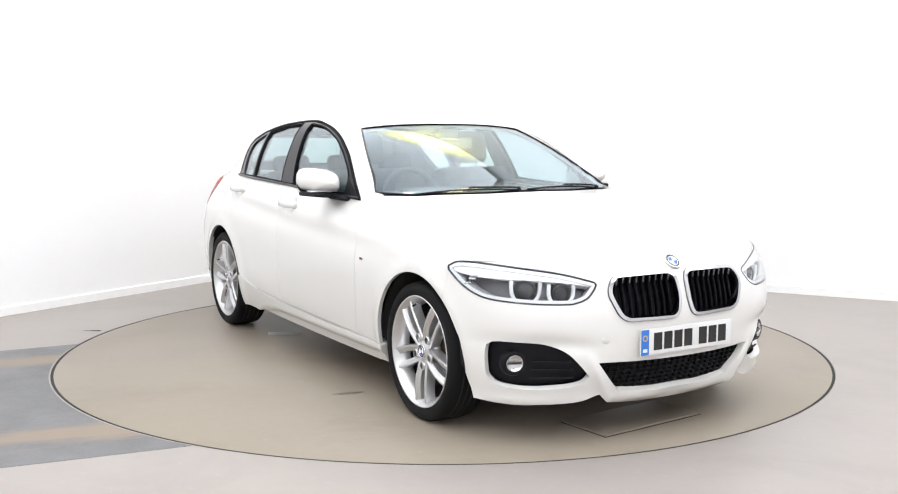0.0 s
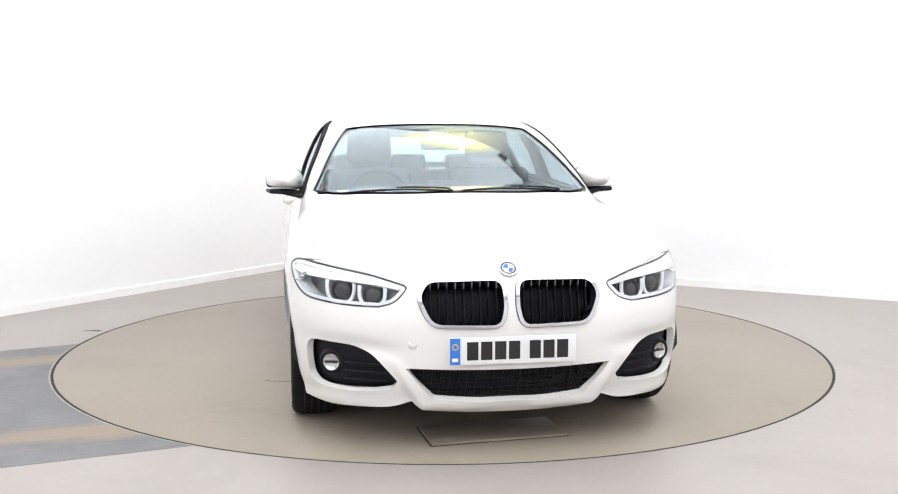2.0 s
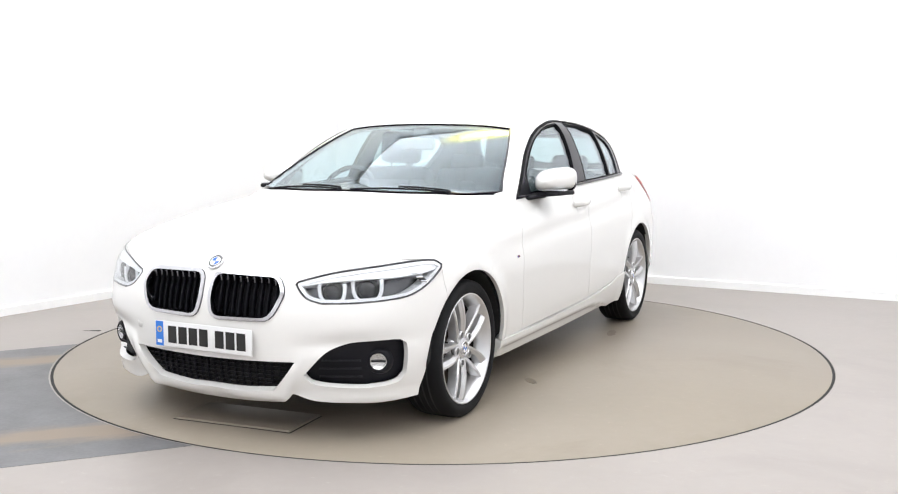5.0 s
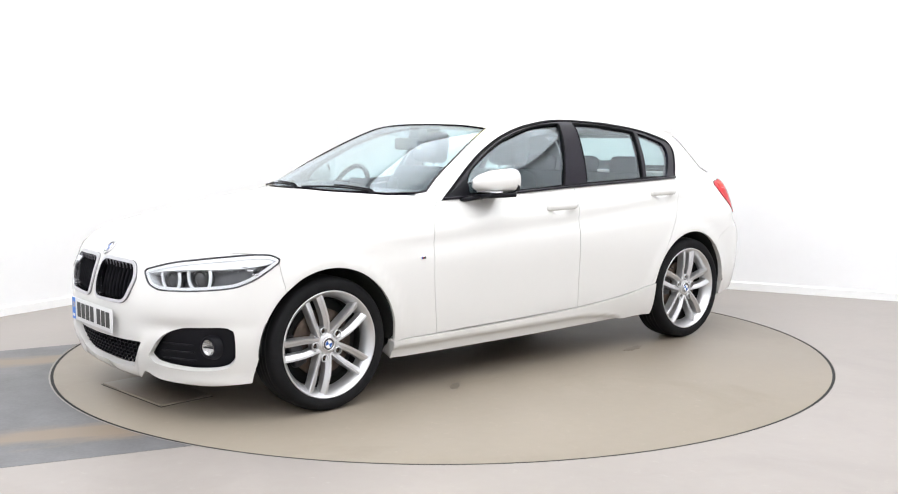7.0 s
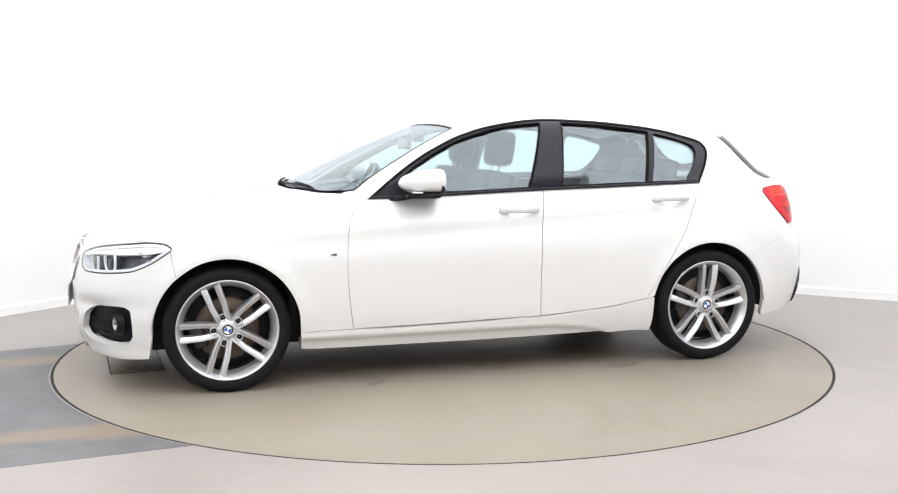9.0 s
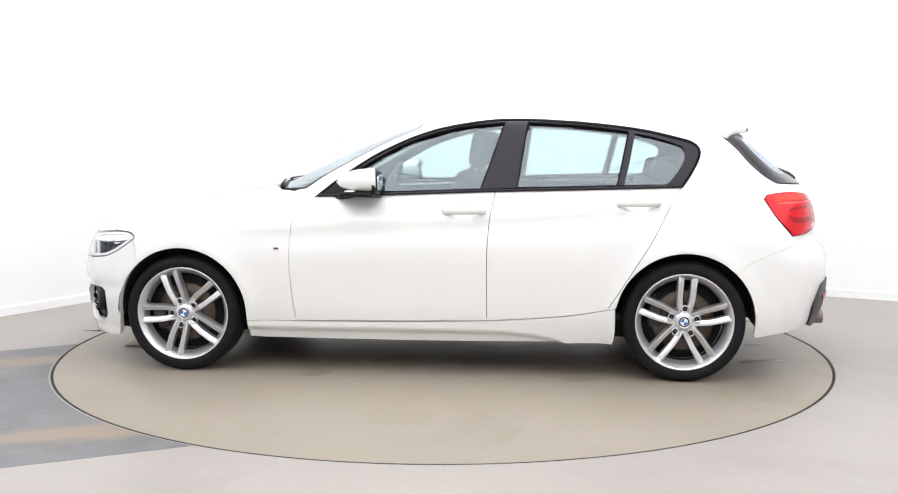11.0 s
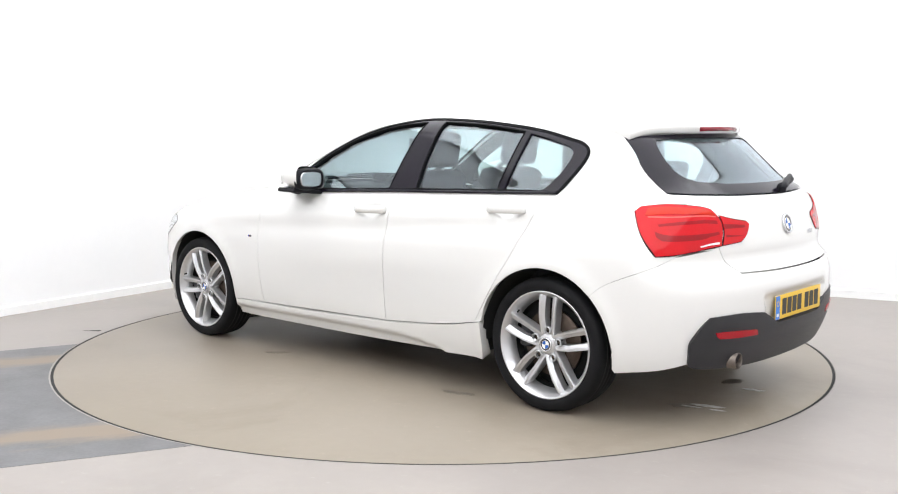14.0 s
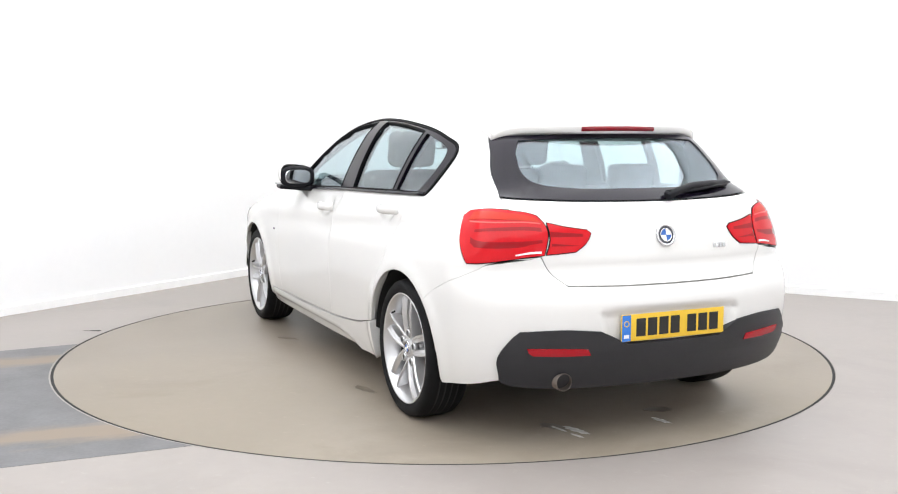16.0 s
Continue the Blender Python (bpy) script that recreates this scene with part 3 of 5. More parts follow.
HEADLIGHT = [Fv((.425, .688), (.54, .721), (.66, .742)) + S((1.775, .758), (1.69, .763), (1.635, .758)),
             S((1.635, .758), (1.603, .738), (1.61, .722)),
             S((1.61, .722), (1.70, .664), (1.77, .632), (1.83, .617)) + Fv((.66, .604), (.53, .602)),
             Fv((.53, .602), (.47, .622), (.428, .662), (.418, .677), (.425, .688))]


def rounded(corners, n=5):
    """A closed outline in front view through corners (y, z, radius), each rounded off."""
    pts = []
    for i, (y, z, r) in enumerate(corners):
        p = Vector((y, z))
        u = (Vector(corners[i - 1][:2]) - p).normalized()
        v = (Vector(corners[(i + 1) % len(corners)][:2]) - p).normalized()
        a, b = p + u * r, p + v * r
        for k in range(n):
            s = k / (n - 1)
            q = a * (1 - s) ** 2 + p * 2 * s * (1 - s) + b * s * s
            pts.append(("f", q.x, q.y))
    return [pts + pts[:1]]


KIDNEY = rounded(((.032, .705, .045), (.338, .700, .036), (.369, .640, .024), (.322, .533, .045), (.046, .528, .035), (.029, .60, .02)))
INTAKE = both([Fv((0, .348), (.2, .350), (.425, .356)), Fv((.425, .356), (.37, .285), (.31, .222)), Fv((.31, .222), (.15, .210), (0, .207))])
FOGBAY = [Fv((.458, .300), (.545, .394), (.62, .430), (.68, .441)) + S((1.862, .446), (1.835, .443)), S((1.835, .443), (1.812, .428), (1.803, .37), (1.800, .30)),
          S((1.800, .30), (1.818, .268), (1.86, .252)) + Fv((.66, .245), (.545, .252)), Fv((.545, .252), (.48, .268), (.458, .300))]
HOOD_FRONT = dense(Fv((0, .777), (.33, .767), (.50, .748), (.565, .732)), 6)
HOOD_SIDE = S((1.80, .768), (1.70, .797), (1.57, .828), (1.28, .876), (1.0, .918), (.85, .938), (.775, .955), (.735, .982))
HOOD_REAR = Tv((.728, .735), (.775, .70), (.87, .55), (.965, .28), (.985, 0))
SCREEN_BASE = Tv((.962, 0), (.942, .28), (.845, .55), (.755, .69), (.675, .745))
SCREEN_SIDE = [("t", .675, .745)] + Fv((.705, 1.07), (.655, 1.162), (.607, 1.235), (.555, 1.300), (.532, 1.323))
SCREEN_TOP = Fv((.532, 1.323), (.4, 1.338), (.2, 1.348), (0, 1.35))
WINDSCREEN = both([SCREEN_BASE, SCREEN_SIDE, SCREEN_TOP])
BELT = S((.62, .953), (.207, .968), (-.344, .989), (-1.335, 1.012))
DLO_REAR = S((-1.332, 1.010), (-1.405, 1.115), (-1.435, 1.195), (-1.40, 1.245), (-1.31, 1.273))
DLO_TOP = S((-1.31, 1.273), (-1.138, 1.312), (-.863, 1.347), (-.44, 1.369), (-.174, 1.344), (-.036, 1.316))
DLO_FRONT = S((-.036, 1.316), (.095, 1.274), (.202, 1.227), (.31, 1.171), (.458, 1.075), (.62, .953))
SIDE_FRAME = [BELT, DLO_REAR, DLO_TOP, DLO_FRONT]
FRONT_WINDOW = [S((.46, .980), (.1, .989), (-.275, 1.003)), S((-.275, 1.003), (-.335, 1.17), (-.396, 1.347)), S((-.396, 1.347), (-.2, 1.330), (-.055, 1.300)),
                S((-.055, 1.300), (.085, 1.256), (.20, 1.204), (.31, 1.142), (.405, 1.075), (.46, .980))]
REAR_WINDOW = [S((-.472, 1.010), (-.72, 1.014), (-.988, 1.019)), S((-.988, 1.019), (-1.02, 1.15), (-1.053, 1.300)), S((-1.053, 1.300), (-.8, 1.333), (-.525, 1.349)), S((-.525, 1.349), (-.472, 1.010))]
QUARTER_WINDOW = [S((-1.028, 1.021), (-1.13, 1.023), (-1.25, 1.026)), S((-1.25, 1.026), (-1.318, 1.105), (-1.352, 1.180), (-1.337, 1.222), (-1.28, 1.245)), S((-1.28, 1.245), (-1.18, 1.273), (-1.090, 1.292)), S((-1.090, 1.292), (-1.06, 1.15), (-1.028, 1.021))]
FRONT_SEAM = S((.645, .953), (.69, .905), (.728, .82), (.742, .62), (.732, .45), (.712, .291))
MID_SEAM = S((-.356, .989), (-.33, .85), (-.318, .70), (-.315, .5), (-.318, .309))
BACK_SEAM = S((-1.325, 1.011), (-1.285, .96), (-1.18, .757), (-1.08, .595), (-1.0, .465), (-.945, .378))
FRONT_DOOR = [S((.645, .953), (.207, .968), (-.356, .989)), MID_SEAM, S((-.318, .309), (.2, .298), (.712, .291)), FRONT_SEAM[::-1]]
REAR_DOOR = [S((-.356, .989), (-.8, 1.0), (-1.325, 1.011)), BACK_SEAM, S((-.945, .378), (-.8, .352), (-.6, .329), (-.318, .309)), MID_SEAM[::-1]]
BUMPER_SEAM = dense(S((1.585, .585), (1.60, .66), (1.612, .735)))
FENDER = [BUMPER_SEAM, S((1.612, .735), (1.65, .758), (1.80, .768)), HOOD_SIDE, [HOOD_SIDE[-1], ("s", .69, .965), ("s", .645, .953)], FRONT_SEAM,
          S((.712, .291), (.984, .287)), arc_line(1.345, 184, 48, .362)]
HOODP = both([HOOD_FRONT, HOOD_FRONT[-1:] + HOOD_SIDE[:1], HOOD_SIDE, HOOD_SIDE[-1:] + HOOD_REAR[:1], HOOD_REAR])
FRONT_BUMPER = both([HOOD_FRONT, HOOD_FRONT[-1:] + HOOD_SIDE[:1], S((1.80, .768), (1.65, .758), (1.612, .735)), BUMPER_SEAM[::-1], arc_line(1.345, 47, -3, .362),
                     S((1.7065, .298), (1.722, .19)), S((1.722, .19), (1.86, .178)) + Fv((.62, .182), (.48, .192), (.395, .216)), Fv((.395, .216), (.355, .186), (.3, .166), (.15, .154), (0, .151))])
ROOFP = both([SCREEN_TOP[::-1], [SCREEN_TOP[0], ("s", -.036, 1.316)], DLO_TOP[::-1], [("s", -1.31, 1.273), ("t", -1.40, .575), ("t", -1.46, .535)], Tv((-1.46, .535), (-1.54, .3), (-1.58, 0))])
A_PILLAR = [SCREEN_SIDE, [SCREEN_SIDE[-1], ("s", -.036, 1.316)], DLO_FRONT, [("s", .62, .953), ("s", .645, .953), ("s", .69, .965), ("s", .735, .985), ("t", .675, .745)]]
WINDOW_SIDE = Bv((.636, 1.03), (.610, 1.12), (.574, 1.215), (.545, 1.28))
HATCH_SIDE = Bv((.636, 1.028), (.60, .92), (.56, .80), (.525, .735), (.475, .687))
REAR_SEAM = dense(S((-1.60, .572), (-1.66, .624), (-1.745, .663), (-1.88, .719), (-1.95, .765)), 6)
QUARTER = [BACK_SEAM, S((-.945, .378), (-.991, .39)), arc_line(-1.345, 12, 135, .362), REAR_SEAM, [("s", -1.95, .765), ("b", .60, .79), ("b", .56, .80)],
           HATCH_SIDE[:3][::-1], WINDOW_SIDE, [("b", .545, 1.28), ("t", -1.46, .535), ("t", -1.40, .575), ("s", -1.31, 1.273)], DLO_REAR[::-1], [("s", -1.332, 1.010), ("s", -1.325, 1.011)]]
TAILGATE = both([Bv((0, 1.012), (.35, 1.016), (.636, 1.028)), HATCH_SIDE, Bv((.475, .687), (.25, .681), (0, .679))])
BACKLIGHT = both([Bv((0, 1.014), (.35, 1.018), (.636, 1.030)), WINDOW_SIDE, Bv((.545, 1.28), (.3, 1.29), (0, 1.294))])
BACK_CLEAR = both([Bv((0, 1.062), (.3, 1.064), (.45, 1.075)), Bv((.45, 1.075), (.50, 1.10), (.51, 1.15), (.49, 1.22), (.46, 1.262)), Bv((.46, 1.262), (.3, 1.27), (0, 1.274))])
REAR_BUMPER = both([Bv((0, .675), (.25, .677), (.475, .683)), HATCH_SIDE[2:][::-1], [("b", .56, .80), ("b", .60, .79), ("s", -1.95, .765)], REAR_SEAM[::-1], arc_line(-1.345, 136, 190, .362),
                    S((-1.7015, .254), (-1.712, .238)), S((-1.712, .238), (-1.9, .27)) + Bv((.70, .30), (.64, .274), (.4, .266), (0, .264))])
DIFFUSOR = both([Bv((0, .442), (.23, .444)), Bv((.23, .444), (.29, .475), (.345, .502)), Bv((.345, .502), (.5, .514), (.665, .508)), Bv((.665, .508), (.70, .47), (.735, .40), (.725, .335)),
                 Bv((.725, .335), (.680, .280), (.4, .262), (0, .260))])
TAIL_OUTER = [S((-1.750, .953), (-1.768, .974)), S((-1.768, .974), (-1.88, .986)) + Bv((.60, .976), (.555, .962)), Bv((.555, .962), (.53, .925), (.525, .88), (.545, .806)),
              Bv((.545, .806), (.62, .797)) + S((-1.95, .775), (-1.886, .769)), S((-1.886, .769), (-1.808, .86), (-1.750, .953))]
TAIL_INNER = [Bv((.524, .936), (.45, .918), (.365, .905)), Bv((.365, .905), (.348, .892), (.375, .85), (.42, .818)), Bv((.42, .818), (.538, .808)), Bv((.538, .808), (.518, .87), (.524, .936))]
SILL = [S((.984, .286), (.3, .2895), (-.32, .307), (-.6, .327), (-.8, .350), (-.985, .387)), S((-.985, .386), (-.985, .25), (-.975, .196)), S((-.975, .196), (0, .186), (.975, .186)), S((.975, .186), (.984, .286))]

car = empty("car")
tagged(car, "white five-door hatchback car with black window trim", "car")

# skin
body = panel("roof", ROOFP, "r", PAINT, car, "white painted roof panel", HEADLINING, inset=0, depth=.03)
pair("a_pillar", A_PILLAR, "r", PAINT, car, "", LINING, inset=0, depth=.03, grid=.025)
pair("quarter_panel", QUARTER, "r", PAINT, car, "", LINING, holes=[(TAIL_OUTER, .003)], inset=.001, depth=.02, grid=.028)
pair("front_wing", FENDER, "r", PAINT, car, "", LINER, holes=[(HEADLIGHT, .003)], inset=.0009, depth=.02)
panel("bonnet", HOODP, "r", PAINT, car, "white painted bonnet", LINER, holes=[(HEADLIGHT, .003), (mirrored(HEADLIGHT), .003)], inset=.0002, depth=.02)


def handle_cup(x0, z0):
    """An oval hollow in the door skin behind a handle."""
    def push(p):
        r = np.hypot((p[:, 0] - x0) / .078, (p[:, 2] - z0 + .004) / .046)
        return -.028 * np.clip(1 - r ** 2, 0, 1) ** .7
    return push


front_doors = pair("front_door", FRONT_DOOR, "r", PAINT, car, "", LINING, inset=.0018, depth=.05, grid=.018, push=handle_cup(-.195, .893))
rear_doors = pair("rear_door", REAR_DOOR, "r", PAINT, car, "", LINING, inset=.0018, depth=.05, grid=.018, push=handle_cup(-1.10, .938))


def skirt_relief(p):
    """A tucked lower strip under a fold that runs out downwards before the rear wheel."""
    x, z = p[:, 0], p[:, 2]
    fold = .248 - .075 * np.clip((-x - .35) / .45, 0, 1) ** 2
    low = np.clip((fold - z) / .010, 0, 1)
    return .004 * np.exp(-((z - fold - .008) / .012) ** 2) - .015 * low * np.clip((x + .84) / .12, 0, 1) - .011 * np.clip((x - .90) / .07, 0, 1)


pair("side_skirt", SILL, "r", PAINT, car, "white side skirt", LINER, inset=.001, offset=.010, depth=.06, grid=.013, push=skirt_relief)


def bumper_relief(p):
    """Ridges beside the intake and a step over the fog-lamp bays."""
    y, z = np.abs(p[:, 1]), p[:, 2]
    blade = .015 * np.exp(-((y - (.36 + .55 * (z - .2))) / .024) ** 2) * np.clip((.40 - z) / .08, 0, 1) * np.clip((z - .168) / .045, 0, 1)
    lip = .012 * np.exp(-((z - .190) / .020) ** 2) * np.clip((y - .02) / .1, 0, 1)
    bay = -.020 * np.exp(-((z - (.435 + .05 * (y - .6))) / .034) ** 2) * np.exp(-((y - .63) / .17) ** 2)
    return blade + lip + bay


front_bumper = panel("front_bumper", FRONT_BUMPER, "f", PAINT, car, "white front bumper with air intakes", LINER,
                     holes=[(HEADLIGHT, .003), (mirrored(HEADLIGHT), .003), (KIDNEY, 0), (mirrored(KIDNEY), 0), (INTAKE, 0), (FOGBAY, 0), (mirrored(FOGBAY), 0)], inset=.0006, depth=.03, grid=.016, push=bumper_relief)
tailgate = panel("tailgate", TAILGATE, "b", PAINT, car, "white tailgate", LINING, holes=[(TAIL_INNER, .003), (mirrored(TAIL_INNER), .003)], inset=.002, depth=.04)
def plate_recess(p):
    """A shallow trapezoid recess behind the rear plate, and a soft shelf over it."""
    y, z = np.abs(p[:, 1]), p[:, 2]
    rise = np.clip((.330 + .35 * (z - .5) - y) / .022, 0, 1) * np.clip((.592 - .10 * y * y - z) / .016, 0, 1)
    return -.018 * rise * rise * (3 - 2 * rise)


rear_bumper = panel("rear_bumper", REAR_BUMPER, "b", PAINT, car, "white rear bumper", LINER, holes=[(TAIL_OUTER, .003), (mirrored(TAIL_OUTER), .003)], inset=.0004, depth=.03, grid=.015, push=plate_recess)
def apron_fold(p):
    """A fold along the apron: the upper part leans in, the lower part tucks under."""
    up = p[:, 2] - .402
    return .010 - .095 * np.maximum(up, 0) - .06 * np.maximum(-up, 0) - .006 * np.exp(-(up / .006) ** 2)


panel("rear_apron", DIFFUSOR, "b", GREY_PLASTIC, rear_bumper, "dark grey plastic apron", inset=.001, offset=.007, depth=.03, grid=.016, push=apron_fold)

panel("rear_header", both([Tv((-1.58, 0), (-1.54, .3), (-1.46, .535)), [("t", -1.46, .535), ("b", .545, 1.28)], Bv((.545, 1.28), (.3, 1.29), (0, 1.294))]), "r", PAINT, car, "white header over the rear window", LINING, inset=-.002, depth=.02, grid=.02)

# glass
windscreen = panel("windscreen", WINDSCREEN, "r", SCREEN, car, "tinted windscreen", inset=.003, offset=-.003, depth=.0045, grid=.05)
panel("seal", WINDSCREEN, "r", TRIM, windscreen, "black windscreen border", holes=[(WINDSCREEN, -.008)], inset=.001, offset=.0015, depth=.012)
rear_window = panel("rear_window", BACKLIGHT, "b", REAR_PANE, tailgate, "tinted rear window", inset=.003, offset=-.002, depth=.0045)
panel("rear_window_border", BACKLIGHT, "b", TRIM, tailgate, "black border of the rear window", holes=[(BACK_CLEAR, 0)], inset=.002, offset=.0022, depth=.003)
frames = pair("window_frame", SIDE_FRAME, "r", TRIM, car, "gloss black side window frame", LINING, holes=[(FRONT_WINDOW, 0), (REAR_WINDOW, 0), (QUARTER_WINDOW, 0)], inset=.0005, offset=.004, depth=.035, grid=.03)
for i in (0, 1):
    panel("window_seal", SIDE_FRAME, "r", SEAL, frames[i], "matt black rubber seal", right=bool(i), holes=[(SIDE_FRAME, -.013)], inset=.0002, offset=.0065, depth=.01)
    for nm, sp in (("front_window_seal", FRONT_WINDOW), ("rear_window_seal", REAR_WINDOW)):
        panel(nm, sp, "r", SEAL, frames[i], "", right=bool(i), holes=[(sp, -.001)], inset=-.006, offset=.0055, depth=.02)
for nm, sp, ds in (("front_window", FRONT_WINDOW, front_doors), ("rear_side_window", REAR_WINDOW, rear_doors), ("quarter_window", QUARTER_WINDOW, frames)):
    pair(nm, sp, "r", PANE, ds, "tinted side window", inset=-.004, offset=-.005, depth=.004, grid=.06)


def on_surface(view, a, b, out=0.0):
    """Place and outward normal of a point of the skin."""
    p = place(view, a, b)
    n = normal(p[None])[0]
    return Vector(p + n * out), Vector(n)


def facing(view, a, b, out=0.0):
    """A pose on the skin whose z looks outwards and whose y looks up."""
    p, n = on_surface(view, a, b, out)
    x = Vector((0, 0, 1)).cross(n).normalized()
    y = n.cross(x)
    return Matrix(((x.x, y.x, n.x, p.x), (x.y, y.y, n.y, p.y), (x.z, y.z, n.z, p.z), (0, 0, 0, 1)))


def roundel(parent, m, r, name="roundel"):
    """A round badge: wide silver ring, dark band, blue and white quarters."""
    ring = lathe([(r * .80, .003), (r * .83, .005), (r * .95, .005), (r, .003), (r, -.004), (r * .8, -.004)], 40, "z")
    ob = part(name, ring, SATIN, parent, "round enamel badge")
    ob.matrix_basis = m
    part("badge_band", lathe([(.0005, .0022), (r * .81, .0026)], 40, "z"), BAND, ob)
    part("badge_ring", lathe([(r * .54, .003), (r * .55, .0042), (r * .60, .0042), (r * .61, .003)], 36, "z"), SATIN, ob)
    for k in range(4):
        bm = bmesh.new()
        c = bm.verts.new((0, 0, .0034))
        rim = [bm.verts.new((r * .55 * math.cos(a), r * .55 * math.sin(a), .0034)) for a in np.linspace(k * math.pi / 2, (k + 1) * math.pi / 2, 9)]
        for i in range(8):
            bm.faces.new((c, rim[i], rim[i + 1]))
        part("badge_quarter", bm, BLUE if k % 2 else WHITE, ob)
    return ob


roundel(car, facing("f", 0, .745, .004), .041)
roundel(tailgate, facing("b", 0, .872, .004), .047)

tow = part("tow_eye_cover", lathe([(.001, .0004), (.020, .0004), (.0206, -.0006)], 28, "z"), PAINT, front_bumper, "round white cover")
tow.matrix_basis = facing("f", -.40, .455, -.0016)

# grilles
for side in (1, -1):
    spec = KIDNEY if side > 0 else mirrored(KIDNEY)
    grille = panel("grille", spec, "f", SLAT, car, "black kidney-shaped grille in a chrome surround", inset=-.004, offset=-.075, depth=.01)
    panel("surround", spec, "f", SURROUND, grille, "satin chrome surround", holes=[(spec, -.003)], inset=-.011, offset=.009, depth=.05, grid=.02)
    panel("surround_gap", spec, "f", LAMP_EDGE, grille, "", holes=[(spec, .010)], inset=-.0135, offset=.0012, depth=.02, grid=.02)
    poly = trace(KIDNEY, "f")
    for k in range(9):
        y = .056 + .0335 * k
        zs = np.linspace(.52, .71, 60)
        pts = np.array([place("f", y, z) for z in zs[::6]])
        q = to_plane(pts, "f")
        fine = np.stack([np.interp(zs, q[:, 1], q[:, 0]), zs], -1)
        ok = zs[within(fine, poly)]
        if len(ok) < 5:
            continue
        z0, z1 = ok.min() + .002, ok.max() - .002
        line = []
        for z in np.append(np.linspace(z0, z1 - .04, 5), np.linspace(z1 - .032, z1, 5)):
            p = place("f", y, z)
            back = min(1, (z1 - z) / .040)
            line.append((p[0] - .010 - .024 * back ** .6, side * y, z))
        slat = part("slat", sweep(line, .030, .009, roundness=6, up=(0, 1, 0)), SLAT, grille)
        # The highlight at the slat's top is added as a thin bright bar.
        part("slat_glint", sweep([(x + .0135, v, z) for x, v, z in line[-4:]], .006, .006, roundness=6, up=(0, 1, 0)), SLAT_GLINT, slat, "bright bar for the slat highlight")

UPRIGHT = bpy.data.meshes.new("mesh_upright")
box((.014, .005, .018)).to_mesh(UPRIGHT)
intake = panel("lower_grille", INTAKE, "f", LINER, front_bumper, "black honeycomb lower grille", inset=-.004, offset=-.06, depth=.01)
for k in range(7):
    z = .226 + .019 * k
    half = .30 + (z - .222) * .85
    line = [(place("f", y, z)[0] - .035, y, z) for y in np.linspace(-half, half, 15)]
    part("bar", sweep(line, .014, .0045, roundness=6), PLASTIC, intake)
    for j in range(int(2 * half / .036)):
        y = -half + .018 + .036 * j + (.018 if k % 2 else 0)
        if k < 6 and abs(y) < half:
            part("mesh_upright", UPRIGHT, PLASTIC, intake).matrix_basis = Matrix.Translation((place("f", y, z)[0] - .035, y, z + .0095))
for side in (1, -1):
    spec = FOGBAY if side > 0 else mirrored(FOGBAY)
    bay = panel("fog_lamp_bay", spec, "f", PLASTIC, front_bumper, "black fog lamp bay", inset=-.006, offset=-.045, depth=.01)
    for k in range(3):
        z = .29 + .035 * k
        line = [(*(place("f", y, z) - np.array((.034, 0, 0)))[:1], side * y, z) for y in np.linspace(.50 + .3 * max(0, z - .31), .66, 8)]
        part("bar", sweep(line, .012, .006, roundness=6), PLASTIC, bay)
    m = facing("f", .735 * side, .348, -.028)
    m = Matrix.Translation(m.translation) @ pose(0, 0, 0, 90, 0, 90 + 22 * side)
    fog = part("fog_lamp", lathe([(.036, -.01), (.0355, .001), (.033, .0), (.029, -.004), (.019, -.008), (.001, -.010)], 36, "z"), FOG_BOWL, bay, "round chrome fog lamp")
    fog.matrix_basis = m
    part("fog_lamp_lens", lathe([(.001, .007), (.021, .005), (.034, .001)], 36, "z"), LAMP_LENS, fog)
    part("fog_lamp_ring", lathe([(.0362, -.03), (.0362, .004), (.050, -.002), (.060, -.03)], 36, "z"), PLASTIC, fog)
    part("shutter", box((.056, .007, .003), (0, 0, -.002), .001), GREY_PLASTIC, fog)

